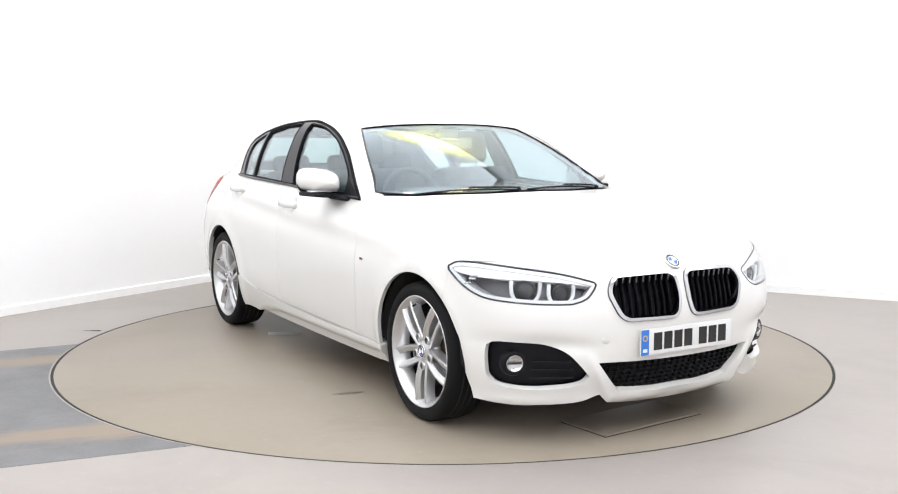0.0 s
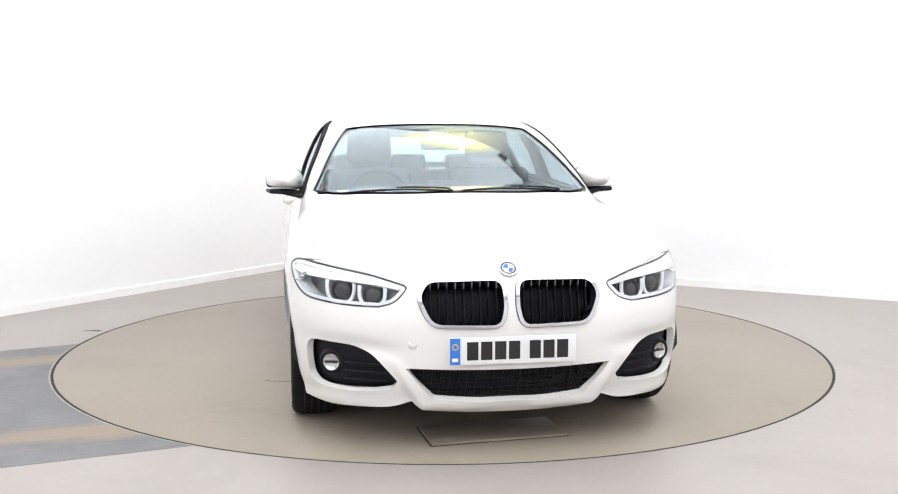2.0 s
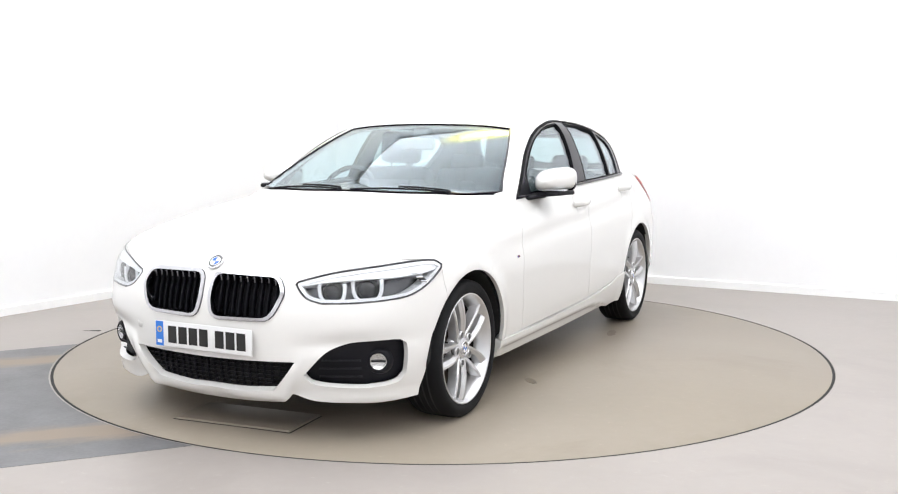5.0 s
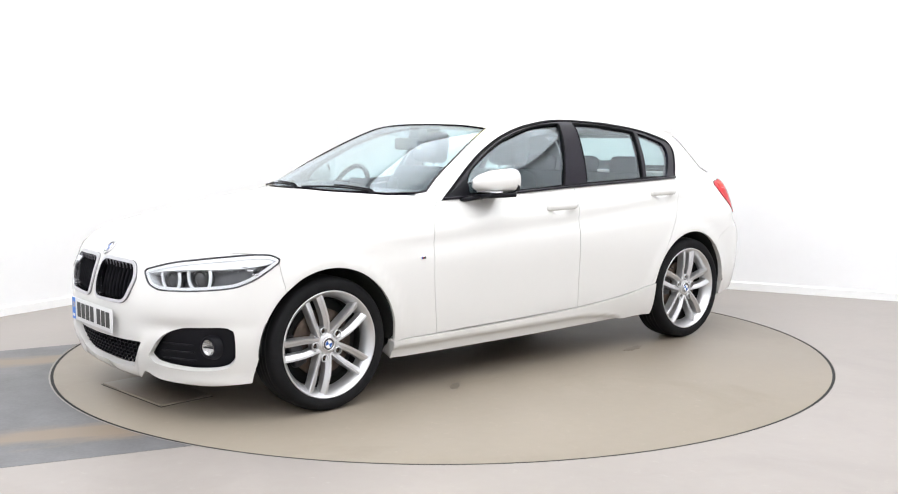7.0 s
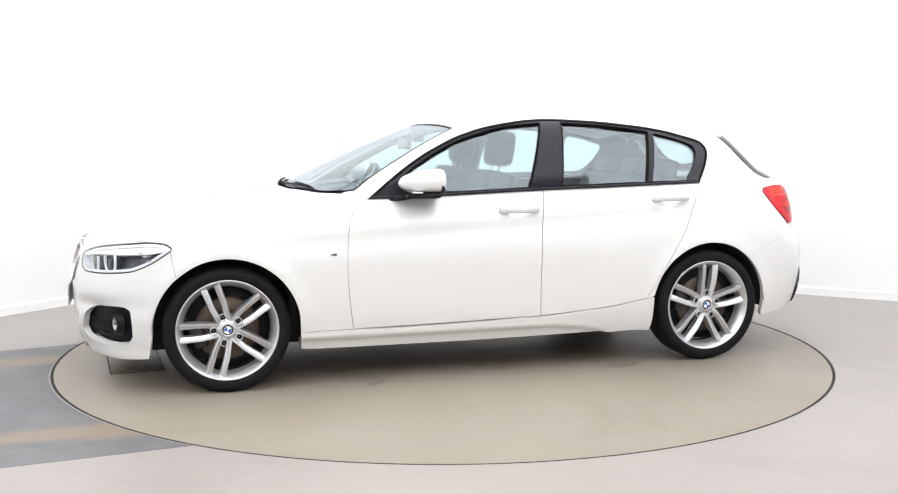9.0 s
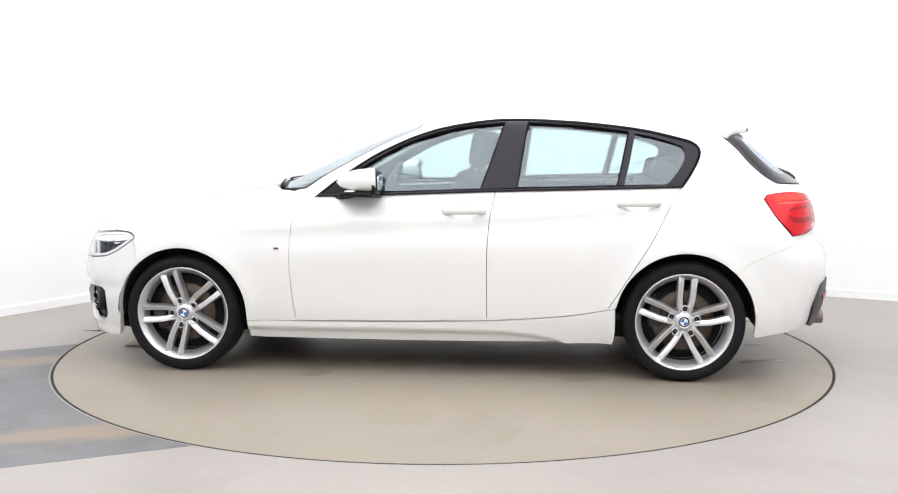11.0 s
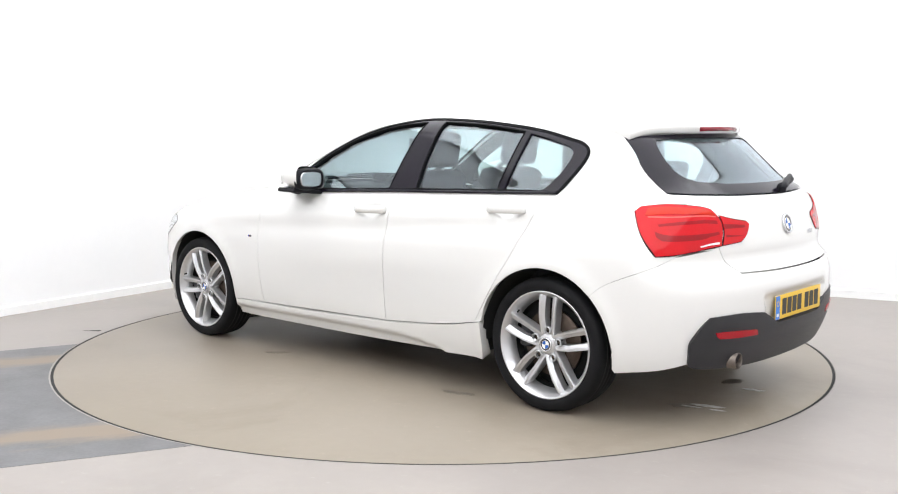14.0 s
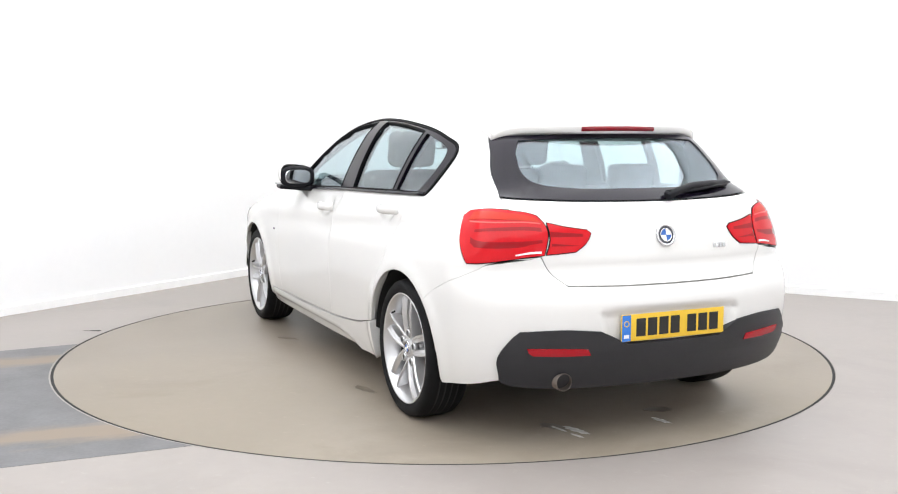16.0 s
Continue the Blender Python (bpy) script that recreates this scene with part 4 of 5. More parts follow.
# headlights
BULB = mat("grey projector lens", (.030, .030, .034), .12, 0, spec=.4, coat=.2, vary=.1, scale=20)
for side in (1, -1):
    spec = HEADLIGHT if side > 0 else mirrored(HEADLIGHT)
    lamp = panel("headlight", spec, "f", LAMP_BACK, car, "clear twin-ring headlight", inset=-.004, offset=-.075, depth=.004, grid=.025)
    panel("headlight_rim", spec, "f", LED, lamp, "", holes=[(spec, -.017)], inset=.004, offset=-.004, depth=.065, grid=.03)
    panel("headlight_gasket", spec, "f", LAMP_EDGE, lamp, "", holes=[(spec, -.0006)], inset=-.0014, offset=.002, depth=.02, grid=.03)
    panel("lens", spec, "f", LAMP_LENS, lamp, "clear lens", inset=.001, offset=.003, depth=.003, grid=.03)
    brow = [Fv((.432, .684), (.54, .717), (.66, .739)) + S((1.775, .755), (1.69, .760), (1.640, .754)), S((1.640, .754), (1.625, .738), (1.640, .722)), S((1.640, .722), (1.70, .712), (1.775, .706)) + Fv((.66, .699), (.54, .688), (.45, .672)), Fv((.45, .672), (.432, .684))]
    panel("brow", brow if side > 0 else mirrored(brow), "f", LED, lamp, "pale light guide along the top", inset=0, offset=-.008, depth=.02, grid=.03)
    for y, z, r, name in ((.562, .650, .052, "inner_projector"), (.690, .660, .058, "outer_projector")):
        p, n = on_surface("f", y, z, -.034)
        ang = math.degrees(math.atan2(n.y, n.x)) * .72
        m = Matrix.Translation((p.x, side * p.y, p.z)) @ pose(0, 0, 0, 0, 0, side * ang) @ pose(0, 0, 0, 90, 0, 90)
        ring = part(name, lathe([(r * .60, -.03), (r * .60, .004), (r * .72, .004), (r * .80, -.004), (r * .80, -.04)], 32, "z"), LINER, lamp, "projector lamp in a pale angular ring")
        ring.matrix_basis = m
        part("bulb_lens", lathe([(.0005, .010), (r * .3, .008), (r * .5, .003), (r * .62, -.006)], 32, "z"), BULB, ring)
        corners = ((-1.0, .80), (-1.04, .35), (-1.0, -.10), (-.86, -.46), (-.62, -.72), (-.30, -.78), (.30, -.78), (.62, -.72), (.86, -.46), (1.0, -.10), (1.04, .35), (1.0, .80))
        part("light_ring", sweep([(r * a, r * b, .004) for a, b in corners], .017, .014, roundness=8, up=(0, 0, 1)), LED, ring, "pale angular light guide, open at the top")
    for k in range(3):
        p, n = on_surface("s", 1.745 - .02 * k, .728 - .022 * k, -.03)
        fin = part("reflector_fin", box((.06, .03, .007), (0, 0, 0), .002), CHROME, lamp)
        fin.matrix_basis = Matrix.Translation((p.x, side * p.y, p.z)) @ pose(0, 0, 0, 0, 8, side * 40)

# tail lights
for side in (1, -1):
    so, si = (TAIL_OUTER, TAIL_INNER) if side > 0 else (mirrored(TAIL_OUTER), mirrored(TAIL_INNER))
    panel("lamp_seal", so, "b", SEAL, car, "black seal", inset=-.0022, offset=.0015, depth=.006, grid=.03)
    panel("lamp_seal", si, "b", SEAL, tailgate, "black seal", inset=-.0022, offset=.0015, depth=.006, grid=.03)
    t = panel("tail_light", so, "b", RED, car, "red tail light", inset=.0015, offset=.0045, depth=.03, grid=.025)
    up = [S((-1.80, .968), (-1.88, .976)) + Bv((.60, .966), (.56, .952)), Bv((.56, .952), (.545, .935)), Bv((.545, .935), (.62, .943)) + S((-1.90, .945), (-1.80, .935)), S((-1.80, .935), (-1.80, .968))]
    panel("upper_strip", up if side > 0 else mirrored(up), "b", AMBER, t, "orange upper strip", inset=.001, offset=.006, depth=.004, grid=.03)
    guides = ([Bv((.548, .915), (.62, .920)) + S((-1.93, .912), (-1.87, .902)), S((-1.87, .902), (-1.875, .893)), S((-1.875, .893), (-1.93, .900)) + Bv((.62, .906), (.548, .900)), Bv((.548, .900), (.548, .915))],
              [Bv((.55, .868), (.62, .862)) + S((-1.92, .858), (-1.865, .872)), S((-1.865, .872), (-1.875, .850), (-1.90, .834)), S((-1.90, .834), (-1.93, .832)) + Bv((.64, .838), (.60, .848), (.55, .856)), Bv((.55, .856), (.55, .868))])
    for bar in guides:
        panel("light_bar", bar if side > 0 else mirrored(bar), "b", RED_DARK, t, "darker red light bar", inset=0, offset=.0051, depth=.003, grid=.03)
    rib = [Bv((.548, .934), (.62, .940)) + S((-1.92, .936), (-1.815, .934)), S((-1.815, .934), (-1.82, .929)), S((-1.82, .929), (-1.92, .931)) + Bv((.62, .935), (.548, .929)), Bv((.548, .929), (.548, .934))]
    panel("rib", rib if side > 0 else mirrored(rib), "b", LAMP_PINK, t, "pale rib under the orange strip", inset=0, offset=.0057, depth=.003, grid=.03)
    clear = [Bv((.556, .823), (.60, .820), (.655, .809)), Bv((.655, .809), (.650, .804)), Bv((.650, .804), (.60, .812), (.556, .814)), Bv((.556, .814), (.556, .823))]
    panel("clear_strip", clear if side > 0 else mirrored(clear), "b", LED, t, "clear reversing light strip", inset=0, offset=.0057, depth=.003, grid=.03)
    ti = panel("tail_light_inner", si, "b", RED, tailgate, "red inner tail light", inset=.0015, offset=.0045, depth=.03, grid=.025)
    for z0, z1, tip in ((.878, .893, .385), (.842, .847, .40)):
        bar = [Bv((tip, z1 - .004), (.515, z1 + .006)), Bv((.515, z1 + .006), (.515, z0)), Bv((.515, z0), (tip, z0)), Bv((tip, z0), (tip, z1 - .004))]
        panel("light_bar", bar if side > 0 else mirrored(bar), "b", RED_DARK, ti, "", inset=0, offset=.0051, depth=.003, grid=.03)
    ref = [Bv((.40, .434), (.52, .440), (.635, .442)), Bv((.635, .442), (.628, .425), (.612, .413)), Bv((.612, .413), (.5, .409), (.385, .409)), Bv((.385, .409), (.40, .434))]
    panel("reflector", ref if side > 0 else mirrored(ref), "b", REFLECTOR, rear_bumper, "dark red reflector", inset=0, offset=.0185, depth=.01, grid=.03)


# ---- number plates: the mark itself is shown as plain bars ----
def number_plate(parent, m, back, name, label):
    plate = part(name, box((.52, .111, .004), (0, 0, 0), .0015), back, parent, label)
    plate.matrix_basis = m
    part("blue_band", box((.042, .107, .001), (-.236, 0, .0026)), PLATE_BLUE, plate)
    part("country_mark", box((.024, .014, .0006), (-.236, -.034, .0034)), WHITE, plate)
    part("emblem", lathe([(.009, .0031), (.009, .0036), (.013, .0036), (.013, .0031)], 20, "z"), YELLOW, plate).matrix_basis = pose(-.236, .018, 0)
    x = -.188
    for k in range(7):
        part("bar", box((.046, .074, .0008), (x + .023, 0, .0029)), INK, plate)
        x += .057 + (.028 if k == 3 else 0)
    return plate


mp = place("f", 0, .432)
number_plate(front_bumper, Matrix.Translation((mp[0] + .012, 0, .432)) @ pose(0, 0, 0, 90, 0, 90) , PLATE_WHITE, "front_number_plate", "white number plate with a blue band")
mp = place("b", 0, .507)
number_plate(rear_bumper, Matrix.Translation((mp[0] + .009, 0, .507)) @ pose(0, 0, 0, 90, 0, -90), YELLOW, "rear_number_plate", "yellow number plate with a blue band")

# model name on the tailgate, and the wing badges
m = facing("b", -.285, .818, .003)
for k in range(4):
    part("letter_bar", box((.013 if k else .006, .020, .003), ((k - 1.5) * .020, 0, 0), .001), SATIN, tailgate).matrix_basis = m
for view, name in (("s", "left"), ("S", "right")):
    m = facing(view, .812, .684, .002)
    badge = part("wing_badge", box((.032, .013, .003), (0, 0, 0), .001), CHROME, car, "small chrome wing badge with a blue and red stripe")
    badge.matrix_basis = m
    part("stripe", box((.006, .011, .002), (-.010, 0, .0015)), BLUE, badge)
    part("stripe", box((.005, .011, .002), (-.003, 0, .0015)), RED_DARK, badge)
    part("letter_bar", box((.014, .011, .002), (.007, 0, .0015)), GREY_PLASTIC, badge)

# door handles
for i, side in enumerate((1, -1)):
    for x, z, doors in ((-.195, .893, front_doors), (-1.10, .938, rear_doors)):
        p, n = on_surface("s" if side > 0 else "S", x, z)
        pts = [(x + dx, p.y + side * h, z + dz) for dx, h, dz in ((-.108, .004, .003), (-.104, .018, .003), (-.085, .030, .002), (-.05, .036, .001), (0, .038, 0), (.05, .035, -.001), (.085, .027, -.002), (.102, .016, -.003), (.106, .004, -.003))]
        handle = part("handle", sweep(pts, .042, .024, roundness=12, up=(0, 1, 0)), PAINT, doors[i], "white door handle")
        # A black bar put along the handle's underside for the shadow there.
        part("handle_shadow", sweep([(q[0], q[1] - side * .004, q[2] - .0195) for q in pts[1:-1]], .0035, .008, roundness=6, up=(0, 1, 0)), SEAL, handle)

# black strip along the belt
for side in (1, -1):
    pts = [Vector((*on_surface("s", x, z, .006)[0],)) for x, z in zip(np.linspace(.60, -1.33, 30), np.interp(np.linspace(.60, -1.33, 30), (-1.335, -.344, .207, .60), (1.012, .989, .968, .957)))]
    part("belt_strip", sweep([(p.x, side * p.y, p.z + .003) for p in pts], .014, .016, roundness=8), TRIM, frames[0 if side > 0 else 1])


# ---- mirrors ----
def door_mirror(side, door):
    """Housing with a rounded shell, black foot, glass facing back."""
    bm = bmesh.new()
    rows, cols = 14, 20
    grid = []
    for i in range(rows + 1):
        u = i / rows
        rr = max(.001, (1 - (1 - u) ** 2.6)) ** .5
        x = .205 * (1 - u) ** 1.25
        ring = []
        for k in range(cols):
            a = 2 * math.pi * k / cols
            ca, sa = math.cos(a), math.sin(a)
            e = 3.2
            y = .105 * rr * math.copysign(abs(ca) ** (2 / e), ca)
            z = .064 * rr * (1.0 + .12 * sa) * math.copysign(abs(sa) ** (2 / e), sa)
            ring.append(bm.verts.new((x - .02 * (y / .11) ** 2 - .03 * y, y, z + .012 * y / .11)))
        grid.append(ring)
    for i in range(rows):
        for k in range(cols):
            f = bm.faces.new((grid[i][k], grid[i][(k + 1) % cols], grid[i + 1][(k + 1) % cols], grid[i + 1][k]))
            f.smooth = True
    bm.faces.new(grid[0])
    bmesh.ops.recalc_face_normals(bm, faces=bm.faces)
    bm.transform(Matrix.Diagonal((1, side, 1, 1)))
    if side < 0:
        bmesh.ops.reverse_faces(bm, faces=bm.faces)
    house = part("door_mirror", bm, PAINT, door, "white and black door mirror")
    house.matrix_basis = pose(.272, side * .892, 1.039)
    lower = box((.175, .196, .024), (.075, -side * .006, -.068), .011, 3, pose(0, 0, 0, side * 5, 0, -side * 8))
    part("mirror_base", lower, PLASTIC, house, "black lower shell")
    part("mirror_rim", oval(.206, .124, .026), PLASTIC, house)
    part("mirror_glass", oval(.172, .094, .029), MIRROR, house)
    part("foot", sweep([(.215, -side * .125, -.090), (.19, -side * .085, -.084), (.14, -side * .02, -.072)], .07, .026, roundness=10), PLASTIC, house, "black foot")
    part("indicator", box((.05, .15, .007), (.12, side * .02, -.044), .003), LED, house, "slim indicator strip")
    return house


for i, side in enumerate((1, -1)):
    door_mirror(side, front_doors[i])
    tri = [S((.60, .960), (.43, .965)), S((.43, .965), (.43, 1.06)), S((.43, 1.06), (.60, .960))]
    panel("mirror_sail", tri, "r", PLASTIC, front_doors[i], "", right=side < 0, inset=.001, offset=.0065, depth=.01, grid=.03)


# ---- roof spoiler ----
def spoiler():
    bm = bmesh.new()
    rows = []
    for y in np.linspace(-.548, .548, 41):
        e = abs(y) / .548
        end = -1.775 + .185 * e ** 2.2
        start = -1.545 + .10 * e ** 2
        drop = float(ROOF(start)) - .06 * y * y - .10 * y ** 4 - place("t", start, y)[2]

        def top(x):
            return float(ROOF(x)) - .06 * y * y - .10 * y ** 4 - drop

        t = top(end) + .006
        prof = [(start, top(start) + .0015), (start - .05, top(start - .05) + .006), (end + .07, top(end + .07) + .009), (end + .012, t + .002), (end + .002, t - .004), (end, t - .012),
                (end + .004, t - .034), (end + .014, t - .042), (end + .06, t - .042), (end + .075, t - .075)]
        rows.append([bm.verts.new((x, y, z)) for x, z in prof])
    for a, b in zip(rows, rows[1:]):
        for i in range(len(a) - 1):
            f = bm.faces.new((a[i], a[i + 1], b[i + 1], b[i]))
            f.smooth = True
    bm.faces.new(rows[0])
    bm.faces.new(rows[-1][::-1])
    bmesh.ops.recalc_face_normals(bm, faces=bm.faces)
    sp = part("roof_spoiler", bm, PAINT, tailgate, "white roof spoiler")
    pts = [(-1.775 + .185 * (abs(y) / .548) ** 2.2 + .002, y, 1.316 - .06 * y * y) for y in np.linspace(-.19, .19, 9)]
    part("brake_light", sweep(pts, .014, .022, roundness=8), BRAKE, sp, "slim dark red high brake light")


spoiler()


# ---- wipers, exhaust, washer parts ----
def wiper(name, parent, a, b, view, lift=.012):
    """An arm with a blade, laid along the glass between two points."""
    pts = []
    for k in range(9):
        s = k / 8
        p, n = on_surface(view, a[0] + (b[0] - a[0]) * s, a[1] + (b[1] - a[1]) * s, lift)
        pts.append(tuple(p))
    blade = part(name, sweep(pts, .012, .011, roundness=6), PLASTIC, parent, "black wiper blade")
    mid = [tuple(Vector(p) + Vector((.01, 0, .012))) for p in pts[:5]]
    part("wiper_arm", sweep(mid, .016, .010, roundness=6), PLASTIC, blade)
    part("pivot", lathe([(.001, .010), (.010, .009), (.012, 0), (.012, -.02)], 16, "z"), PLASTIC, blade).matrix_basis = Matrix.Translation(Vector(mid[0]) - Vector((0, 0, .01)))
    return blade


wiper("wiper", windscreen, (.955, -.06), (.835, -.60), "t", .004)
wiper("wiper", windscreen, (.855, .53), (.955, .0), "t", .004)
rear_wiper = wiper("rear_wiper", rear_window, (-.05, 1.024), (-.50, 1.056), "b", .022)
cover = [tuple(on_surface("b", y, z, o)[0]) for y, z, o in ((-.04, 1.012, .022), (-.10, 1.030, .028), (-.20, 1.046, .028), (-.32, 1.052, .024), (-.46, 1.056, .018))]
part("wiper_cover", sweep(cover, .034, .030, roundness=8, up=(1, 0, 0)), PLASTIC, rear_wiper)
panel("cowl", [Tv((.985, 0), (.965, .28), (.87, .55), (.775, .70)), Tv((.775, .70), (.755, .69)), Tv((.755, .69), (.85, .53), (.945, .27), (.966, 0)), Tv((.966, 0), (.945, -.27), (.85, -.53), (.755, -.69)), Tv((.755, -.69), (.775, -.70)), Tv((.775, -.70), (.87, -.55), (.965, -.28), (.985, 0))], "r", PLASTIC, car, "black cowl strip", inset=.001, offset=-.012, depth=.03, grid=.03)
pipe = part("exhaust_pipe", lathe([(.0335, .12), (.0335, -.06), (.0345, -.062), (.0365, -.060), (.037, .12)], 32, "x"), DULL, car, "dull steel exhaust pipe")
pipe.matrix_basis = pose(-2.07, .49, .296)
part("pipe_inside", lathe([(.001, .05), (.0335, .05)], 24, "x"), LINER, pipe)


# ---- wheels ----
def spoke_bar(angle, side_shift):
    """One bar of a pair of spokes: a raised outer edge and a face that falls off towards the slit."""
    bm = bmesh.new()
    rows = []
    for r in np.linspace(.040, .246, 11):
        s = (r - .040) / .206
        shift = side_shift * (.0195 + .0115 * min(1, s * 2.4) ** .8 + .004 * s)
        w = .0152 - .0015 * math.sin(s * math.pi) + .002 * s
        y = .010 + .020 * math.sin(s * math.pi * .72) - .004 * s
        sec = [(1.15, -.050), (1.0, -.007), (.80, 0), (.20, -.001), (-.10, -.006), (-.95, -.014), (-1.1, -.050)]
        rows.append([bm.verts.new((r, y + h, shift + side_shift * w * q)) for q, h in sec])
    n = len(rows[0])
    for a, b in zip(rows, rows[1:]):
        for i in range(n):
            f = bm.faces.new((a[i], a[(i + 1) % n], b[(i + 1) % n], b[i]))
            f.smooth = False
    bm.faces.new(rows[0])
    bm.faces.new(rows[-1][::-1])
    bmesh.ops.recalc_face_normals(bm, faces=bm.faces)
    bm.transform(pose(0, 0, 0, 0, -angle, 0))
    return bm


def wheel(x, side, turn):
    """A wheel whose outer face looks along +y before it is turned to its side."""
    w = empty("wheel", car, pose(x, side * .775, .317, 0, turn, 0 if side > 0 else 180))
    tagged(w, "silver alloy wheel with five double spokes and a low-profile tyre")
    prof = [(.243, .072), (.247, .088), (.262, .098), (.285, .102), (.302, .096), (.312, .084), (.3165, .06), (.317, .03), (.317, -.03), (.3165, -.06), (.312, -.085), (.30, -.098), (.26, -.10), (.243, -.09)]
    tyre = part("tyre", lathe(prof, 96), RUBBER, w, "black low-profile tyre")
    for y in (-.045, -.015, .015, .045):
        part("tread_groove", lathe([(.3172, y - .004), (.3174, y - .004), (.3174, y + .004), (.3172, y + .004)], 64), LINER, tyre)
    part("rim", lathe([(.252, .084), (.256, .091), (.2525, .096), (.248, .0945), (.244, .088), (.232, .075), (.217, .040), (.214, .022)], 80), ALLOY, w, "silver rim")
    # The barrel's shade between the spokes is put in as black colour.
    part("rim_barrel", lathe([(.2142, .023), (.212, -.02), (.232, -.085), (.246, -.09)], 64), LINER, w, "inner barrel of the rim, its shade put in as black")
    for k in range(5):
        for s in (1, -1):
            bm = spoke_bar(72 * k + 90, s)
            bm.transform(pose(0, .060, 0))
            part("spoke", bm, ALLOY, w)
        a = radians(72 * k + 90)
        at = pose(.068 * math.cos(a), 0, .068 * math.sin(a))
        part("bolt_hole", lathe([(.0148, .076), (.0165, .0775), (.019, .076), (.0195, .055), (.0150, .055)], 24), ALLOY, w).matrix_basis = at
        part("wheel_bolt", lathe([(.001, .066), (.009, .066), (.0115, .062), (.0146, .061), (.0146, .05)], 12), LINER, w, "dark recessed wheel bolt").matrix_basis = at
        part("bolt_head", lathe([(.001, .0672), (.006, .0672), (.007, .066)], 6), STEEL, w).matrix_basis = at
    part("hub", lathe([(.001, .074), (.036, .0735), (.044, .070), (.056, .062), (.072, .046), (.078, .03), (.078, .0)], 48), ALLOY, w)
    roundel(w, pose(0, .076, 0) @ pose(0, 0, 0, -90, 0, 0), .034, "hub_badge")
    part("brake_disc", lathe([(.06, .012), (.07, .02), (.158, .02), (.160, .014), (.158, .004), (.06, .004)], 56), STEEL, w, "rusty steel brake disc")
    part("caliper", box((.07, .05, .13), (.145 if side > 0 else -.145, .015, .02), .015), GREY_PLASTIC, w)
    part("backing_plate", lathe([(.02, -.02), (.21, -.02), (.21, -.03), (.02, -.03)], 40), LINER, w)
    part("valve", sweep([(.170, .072, .132), (.163, .092, .127)], .009, .009, roundness=8), LINER, w)
    return w


for x in (1.345, -1.345):
    for side, turn in ((1, 20 if x > 0 else -4), (-1, -36 if x > 0 else 8)):
        wheel(x, side, turn)


# ---- underside and wheel housings ----
def housing(ax, side):
    bm = bmesh.new()
    rows = []
    for a in np.linspace(-4, 184, 27):
        c, s = math.cos(radians(a)), math.sin(radians(a))
        rows.append([bm.verts.new((ax + .366 * c, side * .868 if -2 < a < 182 else side * .84, .317 + .366 * s)), bm.verts.new((ax + .385 * c, side * .52, .317 + .385 * s)), bm.verts.new((ax, side * .52, .317))])
    for a, b in zip(rows, rows[1:]):
        bm.faces.new((a[0], a[1], b[1], b[0])).smooth = True
        bm.faces.new((a[1], a[2], b[1]))
    bmesh.ops.recalc_face_normals(bm, faces=bm.faces)
    return part("wheel_housing", bm, LINER, car, "black wheel housing")


for ax in (1.345, -1.345):
    for side in (1, -1):
        housing(ax, side)
part("underbody", join(box((1.90, 1.56, .10), (0, 0, .262), .03), box((3.30, .98, .14), (.20, 0, .225), .03), box((.26, 1.16, .08), (-1.83, 0, .33), .03), box((.16, 1.10, .06), (1.80, 0, .205), .02)), LINER, car, "black underbody")
part("bulkhead", box((.06, 1.46, .62), (1.0, 0, .55), .02), LINER, car)
part("front_carrier", box((.10, 1.15, .40), (1.86, 0, .44), .03), LINER, car)
part("boot_back", box((.05, 1.1, .62), (-1.95, 0, .62), .02), LINER, car)


# ---- cabin ----
def cushion(sx, sy, sz, at, rx=0, ry=0, bevel=.05):
    return box((sx, sy, sz), (0, 0, 0), bevel, 4, Matrix.Translation(at) @ pose(0, 0, 0, rx, ry, 0))


def front_seat(y):
    seat = part("front_seat", cushion(.50, .50, .17, (.16, y, .50), 0, -6), SEAT, car, "black cloth front seat")
    part("seat_back", join(cushion(.15, .50, .62, (-.115, y, .78), 0, -16, .06), cushion(.12, .12, .50, (-.065, y + .20, .76), 0, -16, .05), cushion(.12, .12, .50, (-.065, y - .20, .76), 0, -16, .05)), SEAT, seat)
    part("headrest", cushion(.11, .27, .20, (-.25, y, 1.205), 0, -10, .05), SEAT, seat)
    for s in (-1, 1):
        part("headrest_post", sweep([(-.205, y + .06 * s, 1.02), (-.235, y + .06 * s, 1.14)], .012, .012), CHROME, seat)


front_seat(.37)
front_seat(-.37)
bench = part("rear_seat", cushion(.50, 1.22, .18, (-.85, 0, .50), 0, -6), SEAT, car, "black cloth rear bench seat")
part("seat_back", cushion(.16, 1.22, .56, (-1.18, 0, .76), 0, -20, .06), SEAT, bench)
for y in (.40, 0, -.40):
    part("headrest", cushion(.09, .25, .13, (-1.285, y, 1.075), 0, -14, .04), SEAT, bench)
    for s in (-1, 1):
        part("headrest_post", sweep([(-1.27, y + .05 * s, .99), (-1.28, y + .05 * s, 1.05)], .011, .011), CHROME, bench)
part("parcel_shelf", box((.52, 1.12, .03), (-1.60, 0, .955), .01), LINING, car)
part("cabin_floor", box((2.0, 1.4, .04), (-.2, 0, .31), .01), LINING, car)
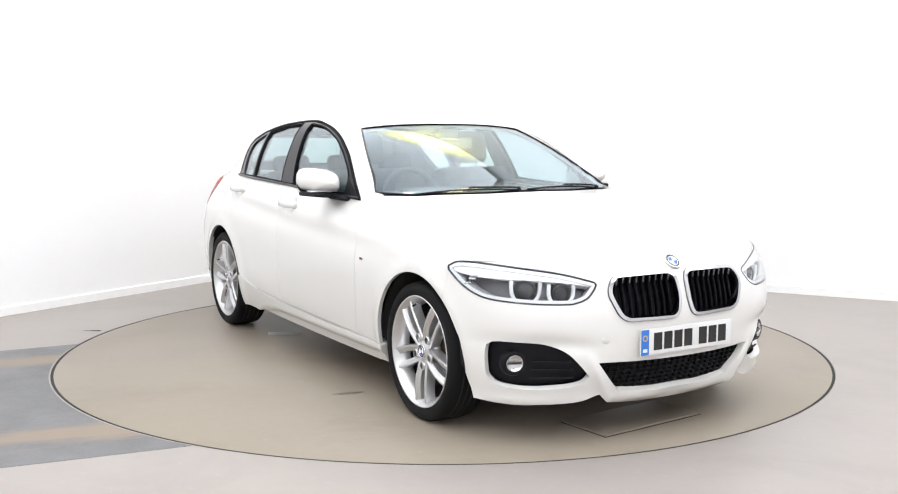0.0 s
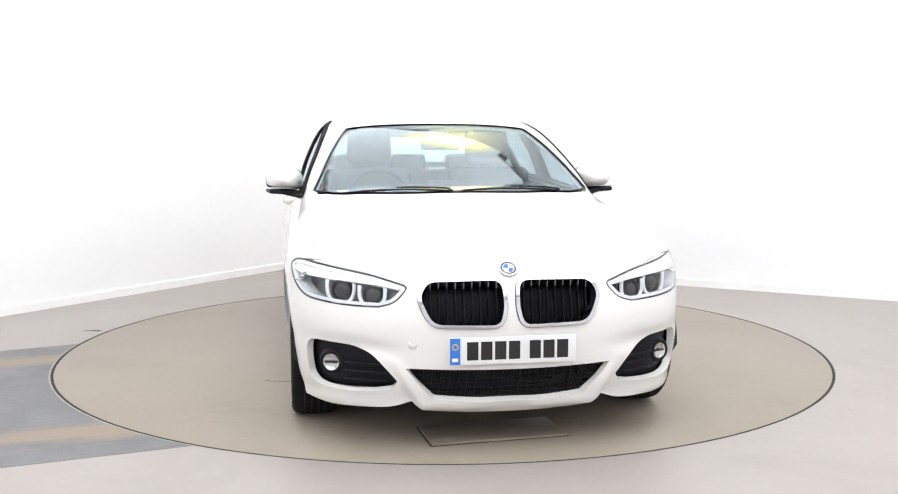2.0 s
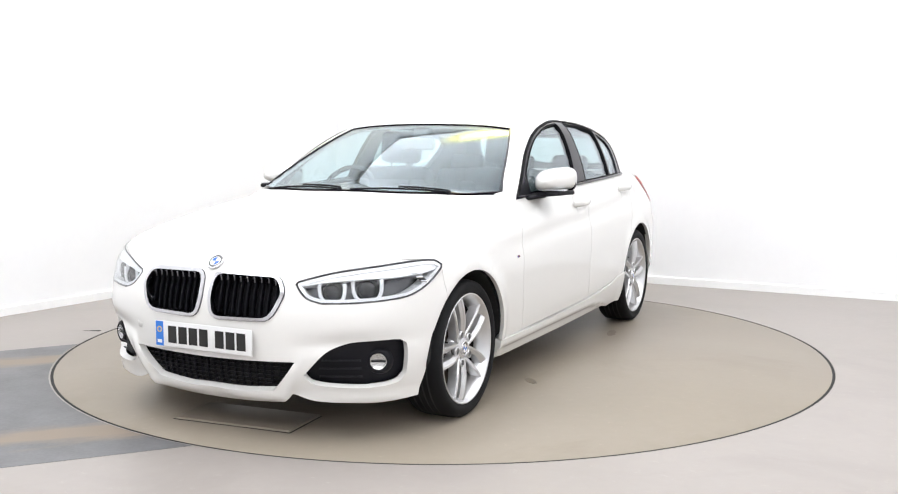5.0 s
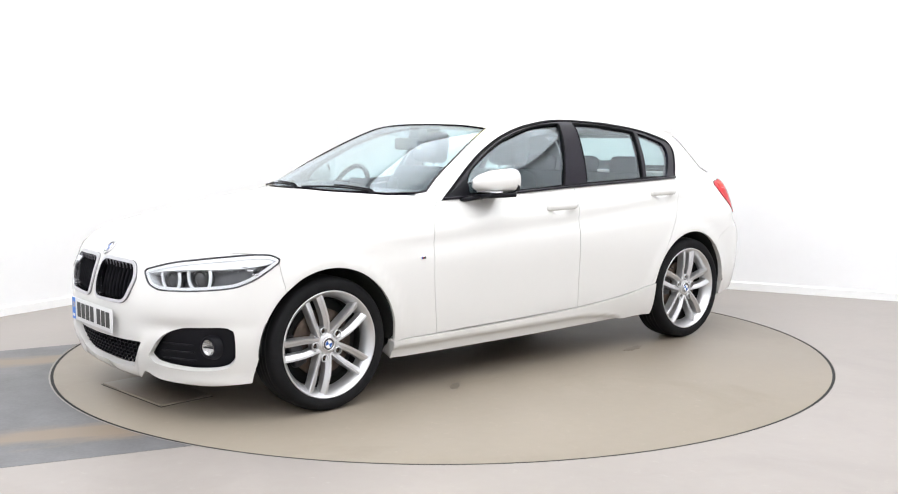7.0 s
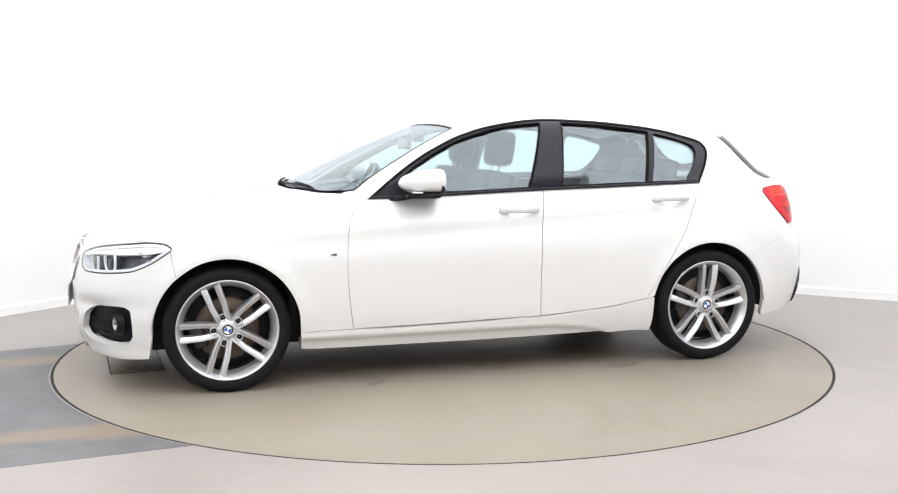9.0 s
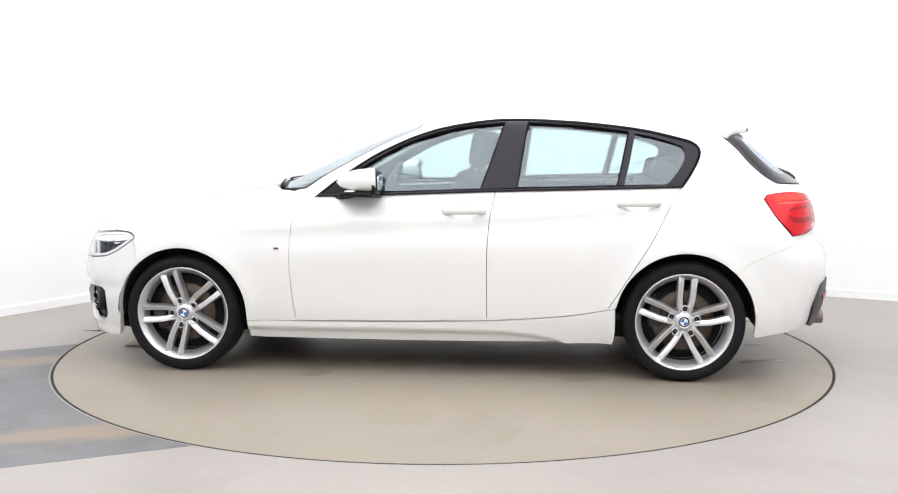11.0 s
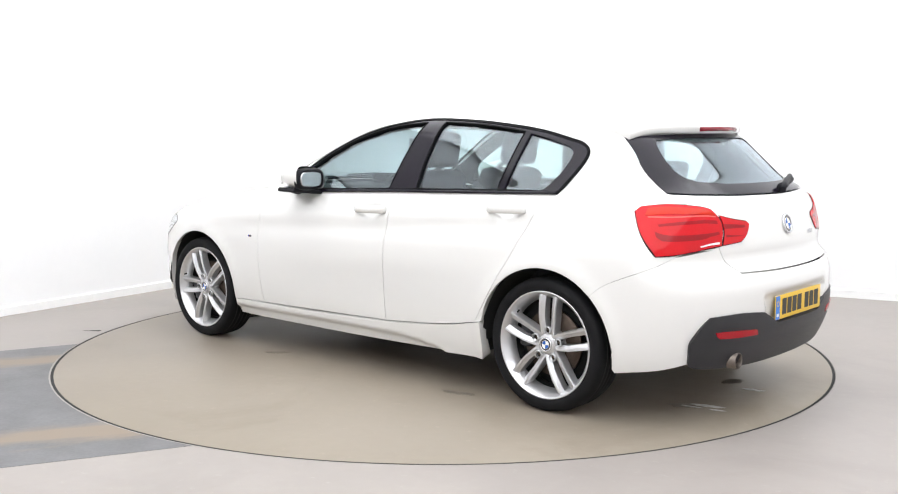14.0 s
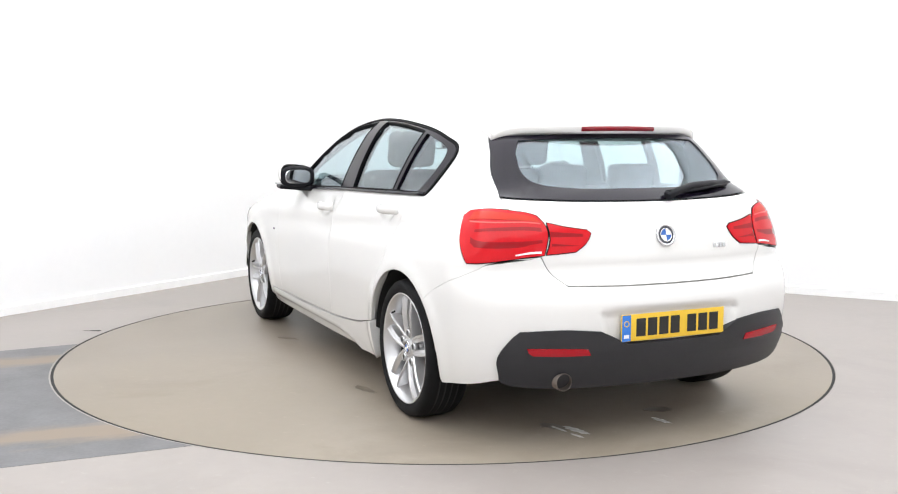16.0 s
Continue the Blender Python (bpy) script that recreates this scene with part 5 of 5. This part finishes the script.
dash = part("dashboard", join(cushion(.44, 1.40, .20, (.72, 0, .865), 0, 10, .07), cushion(.30, 1.38, .30, (.72, 0, .70), 0, 0, .05), cushion(.20, .36, .07, (.60, -.37, .965), 0, 6, .03)), LINING, car, "black dashboard")
part("screen", box((.02, .24, .10), (.55, 0, .99), .006, 2), TRIM, dash)
part("console", cushion(.70, .22, .28, (.15, 0, .47), 0, 0, .04), LINING, dash)
wheel_ring = [(.0, .18 * math.cos(a), .18 * math.sin(a)) for a in np.linspace(0, 2 * math.pi, 40, endpoint=False)]
steering = part("steering_wheel", sweep(wheel_ring, .03, .03, True, 8, (1, 0, 0)), LINING, car, "black steering wheel")
steering.matrix_basis = pose(.40, -.37, .93, 0, -24, 0)
part("boss", box((.05, .13, .11), (.01, 0, -.01), .025, 3), LINING, steering)
for a in (0, 180, 270):
    part("spoke", box((.02, .14, .03), (.01, .10 * math.cos(radians(a)), .10 * math.sin(radians(a))), .008, 2, pose(0, 0, 0, a, 0, 0)), LINING, steering)
# Mirror and stem carry the veil of the glass in their grey colour.
rv = part("rear_view_mirror", box((.035, .225, .070), (.225, 0, 1.232), .016, 4), VEILED, car, "black rear-view mirror, its colour greyed for the windscreen's veil")
part("stem", box((.07, .10, .085), (.150, 0, 1.285), .014), VEILED, rv)
part("mirror_face", box((.003, .205, .055), (.2065, 0, 1.232)), MIRROR, rv)
part("sticker", box((.002, .05, .03), (.0, 0, 0)), WHITE, windscreen).matrix_basis = Matrix.Translation(on_surface("f", -.60, 1.01, -.02)[0]) @ pose(0, 0, 0, 0, -65, 0)


# ---- things on the turntable ----
CAR_ON_TABLE = pose(.002, -.059, 0)
plate = part("access_plate", box((.275, .60, .010), (0, 0, .003), .002), TABLE, table, "thin painted access plate")
plate.matrix_basis = CAR_ON_TABLE @ pose(1.82, -.02, .002, 0, 0, 5)
part("plate_gap", box((.287, .612, .001), (0, 0, -.0012)), LINER, plate)
for x, y, sx, sy, a in ((-1.79, .33, .07, .04, 20), (-1.75, -.26, .07, .035, 70), (-.82, .87, .09, .03, 10), (.60, .88, .07, .025, 40), (.75, -.93, .07, .02, 80)):
    ring = [(sx * (1 + .45 * noise.noise((3 * math.cos(k), 3 * math.sin(k), x))) * math.cos(k), sy * (1 + .6 * noise.noise((2 * math.cos(k), y, 2 * math.sin(k)))) * math.sin(k)) for k in np.linspace(0, 2 * math.pi, 36, endpoint=False)]
    part("stain", prism(ring, .0005, .0016), STAIN, table, "brown oily stain").matrix_basis = CAR_ON_TABLE @ pose(x, y, 0, 0, 0, a)
tape = part("tape", box((.21, .085, .003), (0, 0, .001), .001), FLAKE, table, "strip of worn white tape")
tape.matrix_basis = CAR_ON_TABLE @ pose(-.84, -.65, .0012, 0, 0, 68)
for x, y, sx, sy, a in ((-1.91, -.16, .055, .016, 12), (-1.88, .27, .075, .018, 14), (-1.83, .33, .05, .008, 10), (-1.95, .31, .035, .008, 14)):
    ring = [(sx * (1 + .5 * noise.noise((3 * math.cos(k), 3 * math.sin(k), x))) * math.cos(k), sy * (1 + .8 * noise.noise((3 * math.cos(k), y, 3 * math.sin(k)))) * math.sin(k)) for k in np.linspace(0, 2 * math.pi, 40, endpoint=False)]
    part("flake", prism(ring, .0018, .0026), FLAKE, table, "worn flake of white paint").matrix_basis = CAR_ON_TABLE @ pose(x, y, 0, 0, 0, a)


# ---- what turns ----
TURN = [(0.0, -59.44), (0.5, -63.14), (1.0, -68.82), (1.5, -74.65), (2.0, -80.95), (2.5, -86.76), (3.0, -92.99), (3.5, -98.74), (4.0, -104.99), (4.5, -110.74), (5.0, -117.0),
        (7.5, -146.52), (8.0, -152.55), (8.5, -158.27), (9.0, -164.15), (11.5, -191.95), (12.0, -198.13), (12.5, -203.78), (13.0, -209.94), (13.5, -215.64), (14.0, -221.74),
        (14.5, -227.45), (15.0, -233.59), (15.5, -239.38), (16.0, -245.63)]


def motions():
    walk(table, [(t, pose(0, 0, 0, 0, 0, a)) for t, a in TURN])
    walk(car, [(t, pose(0, 0, 0, 0, 0, a) @ CAR_ON_TABLE) for t, a in TURN])


motions()
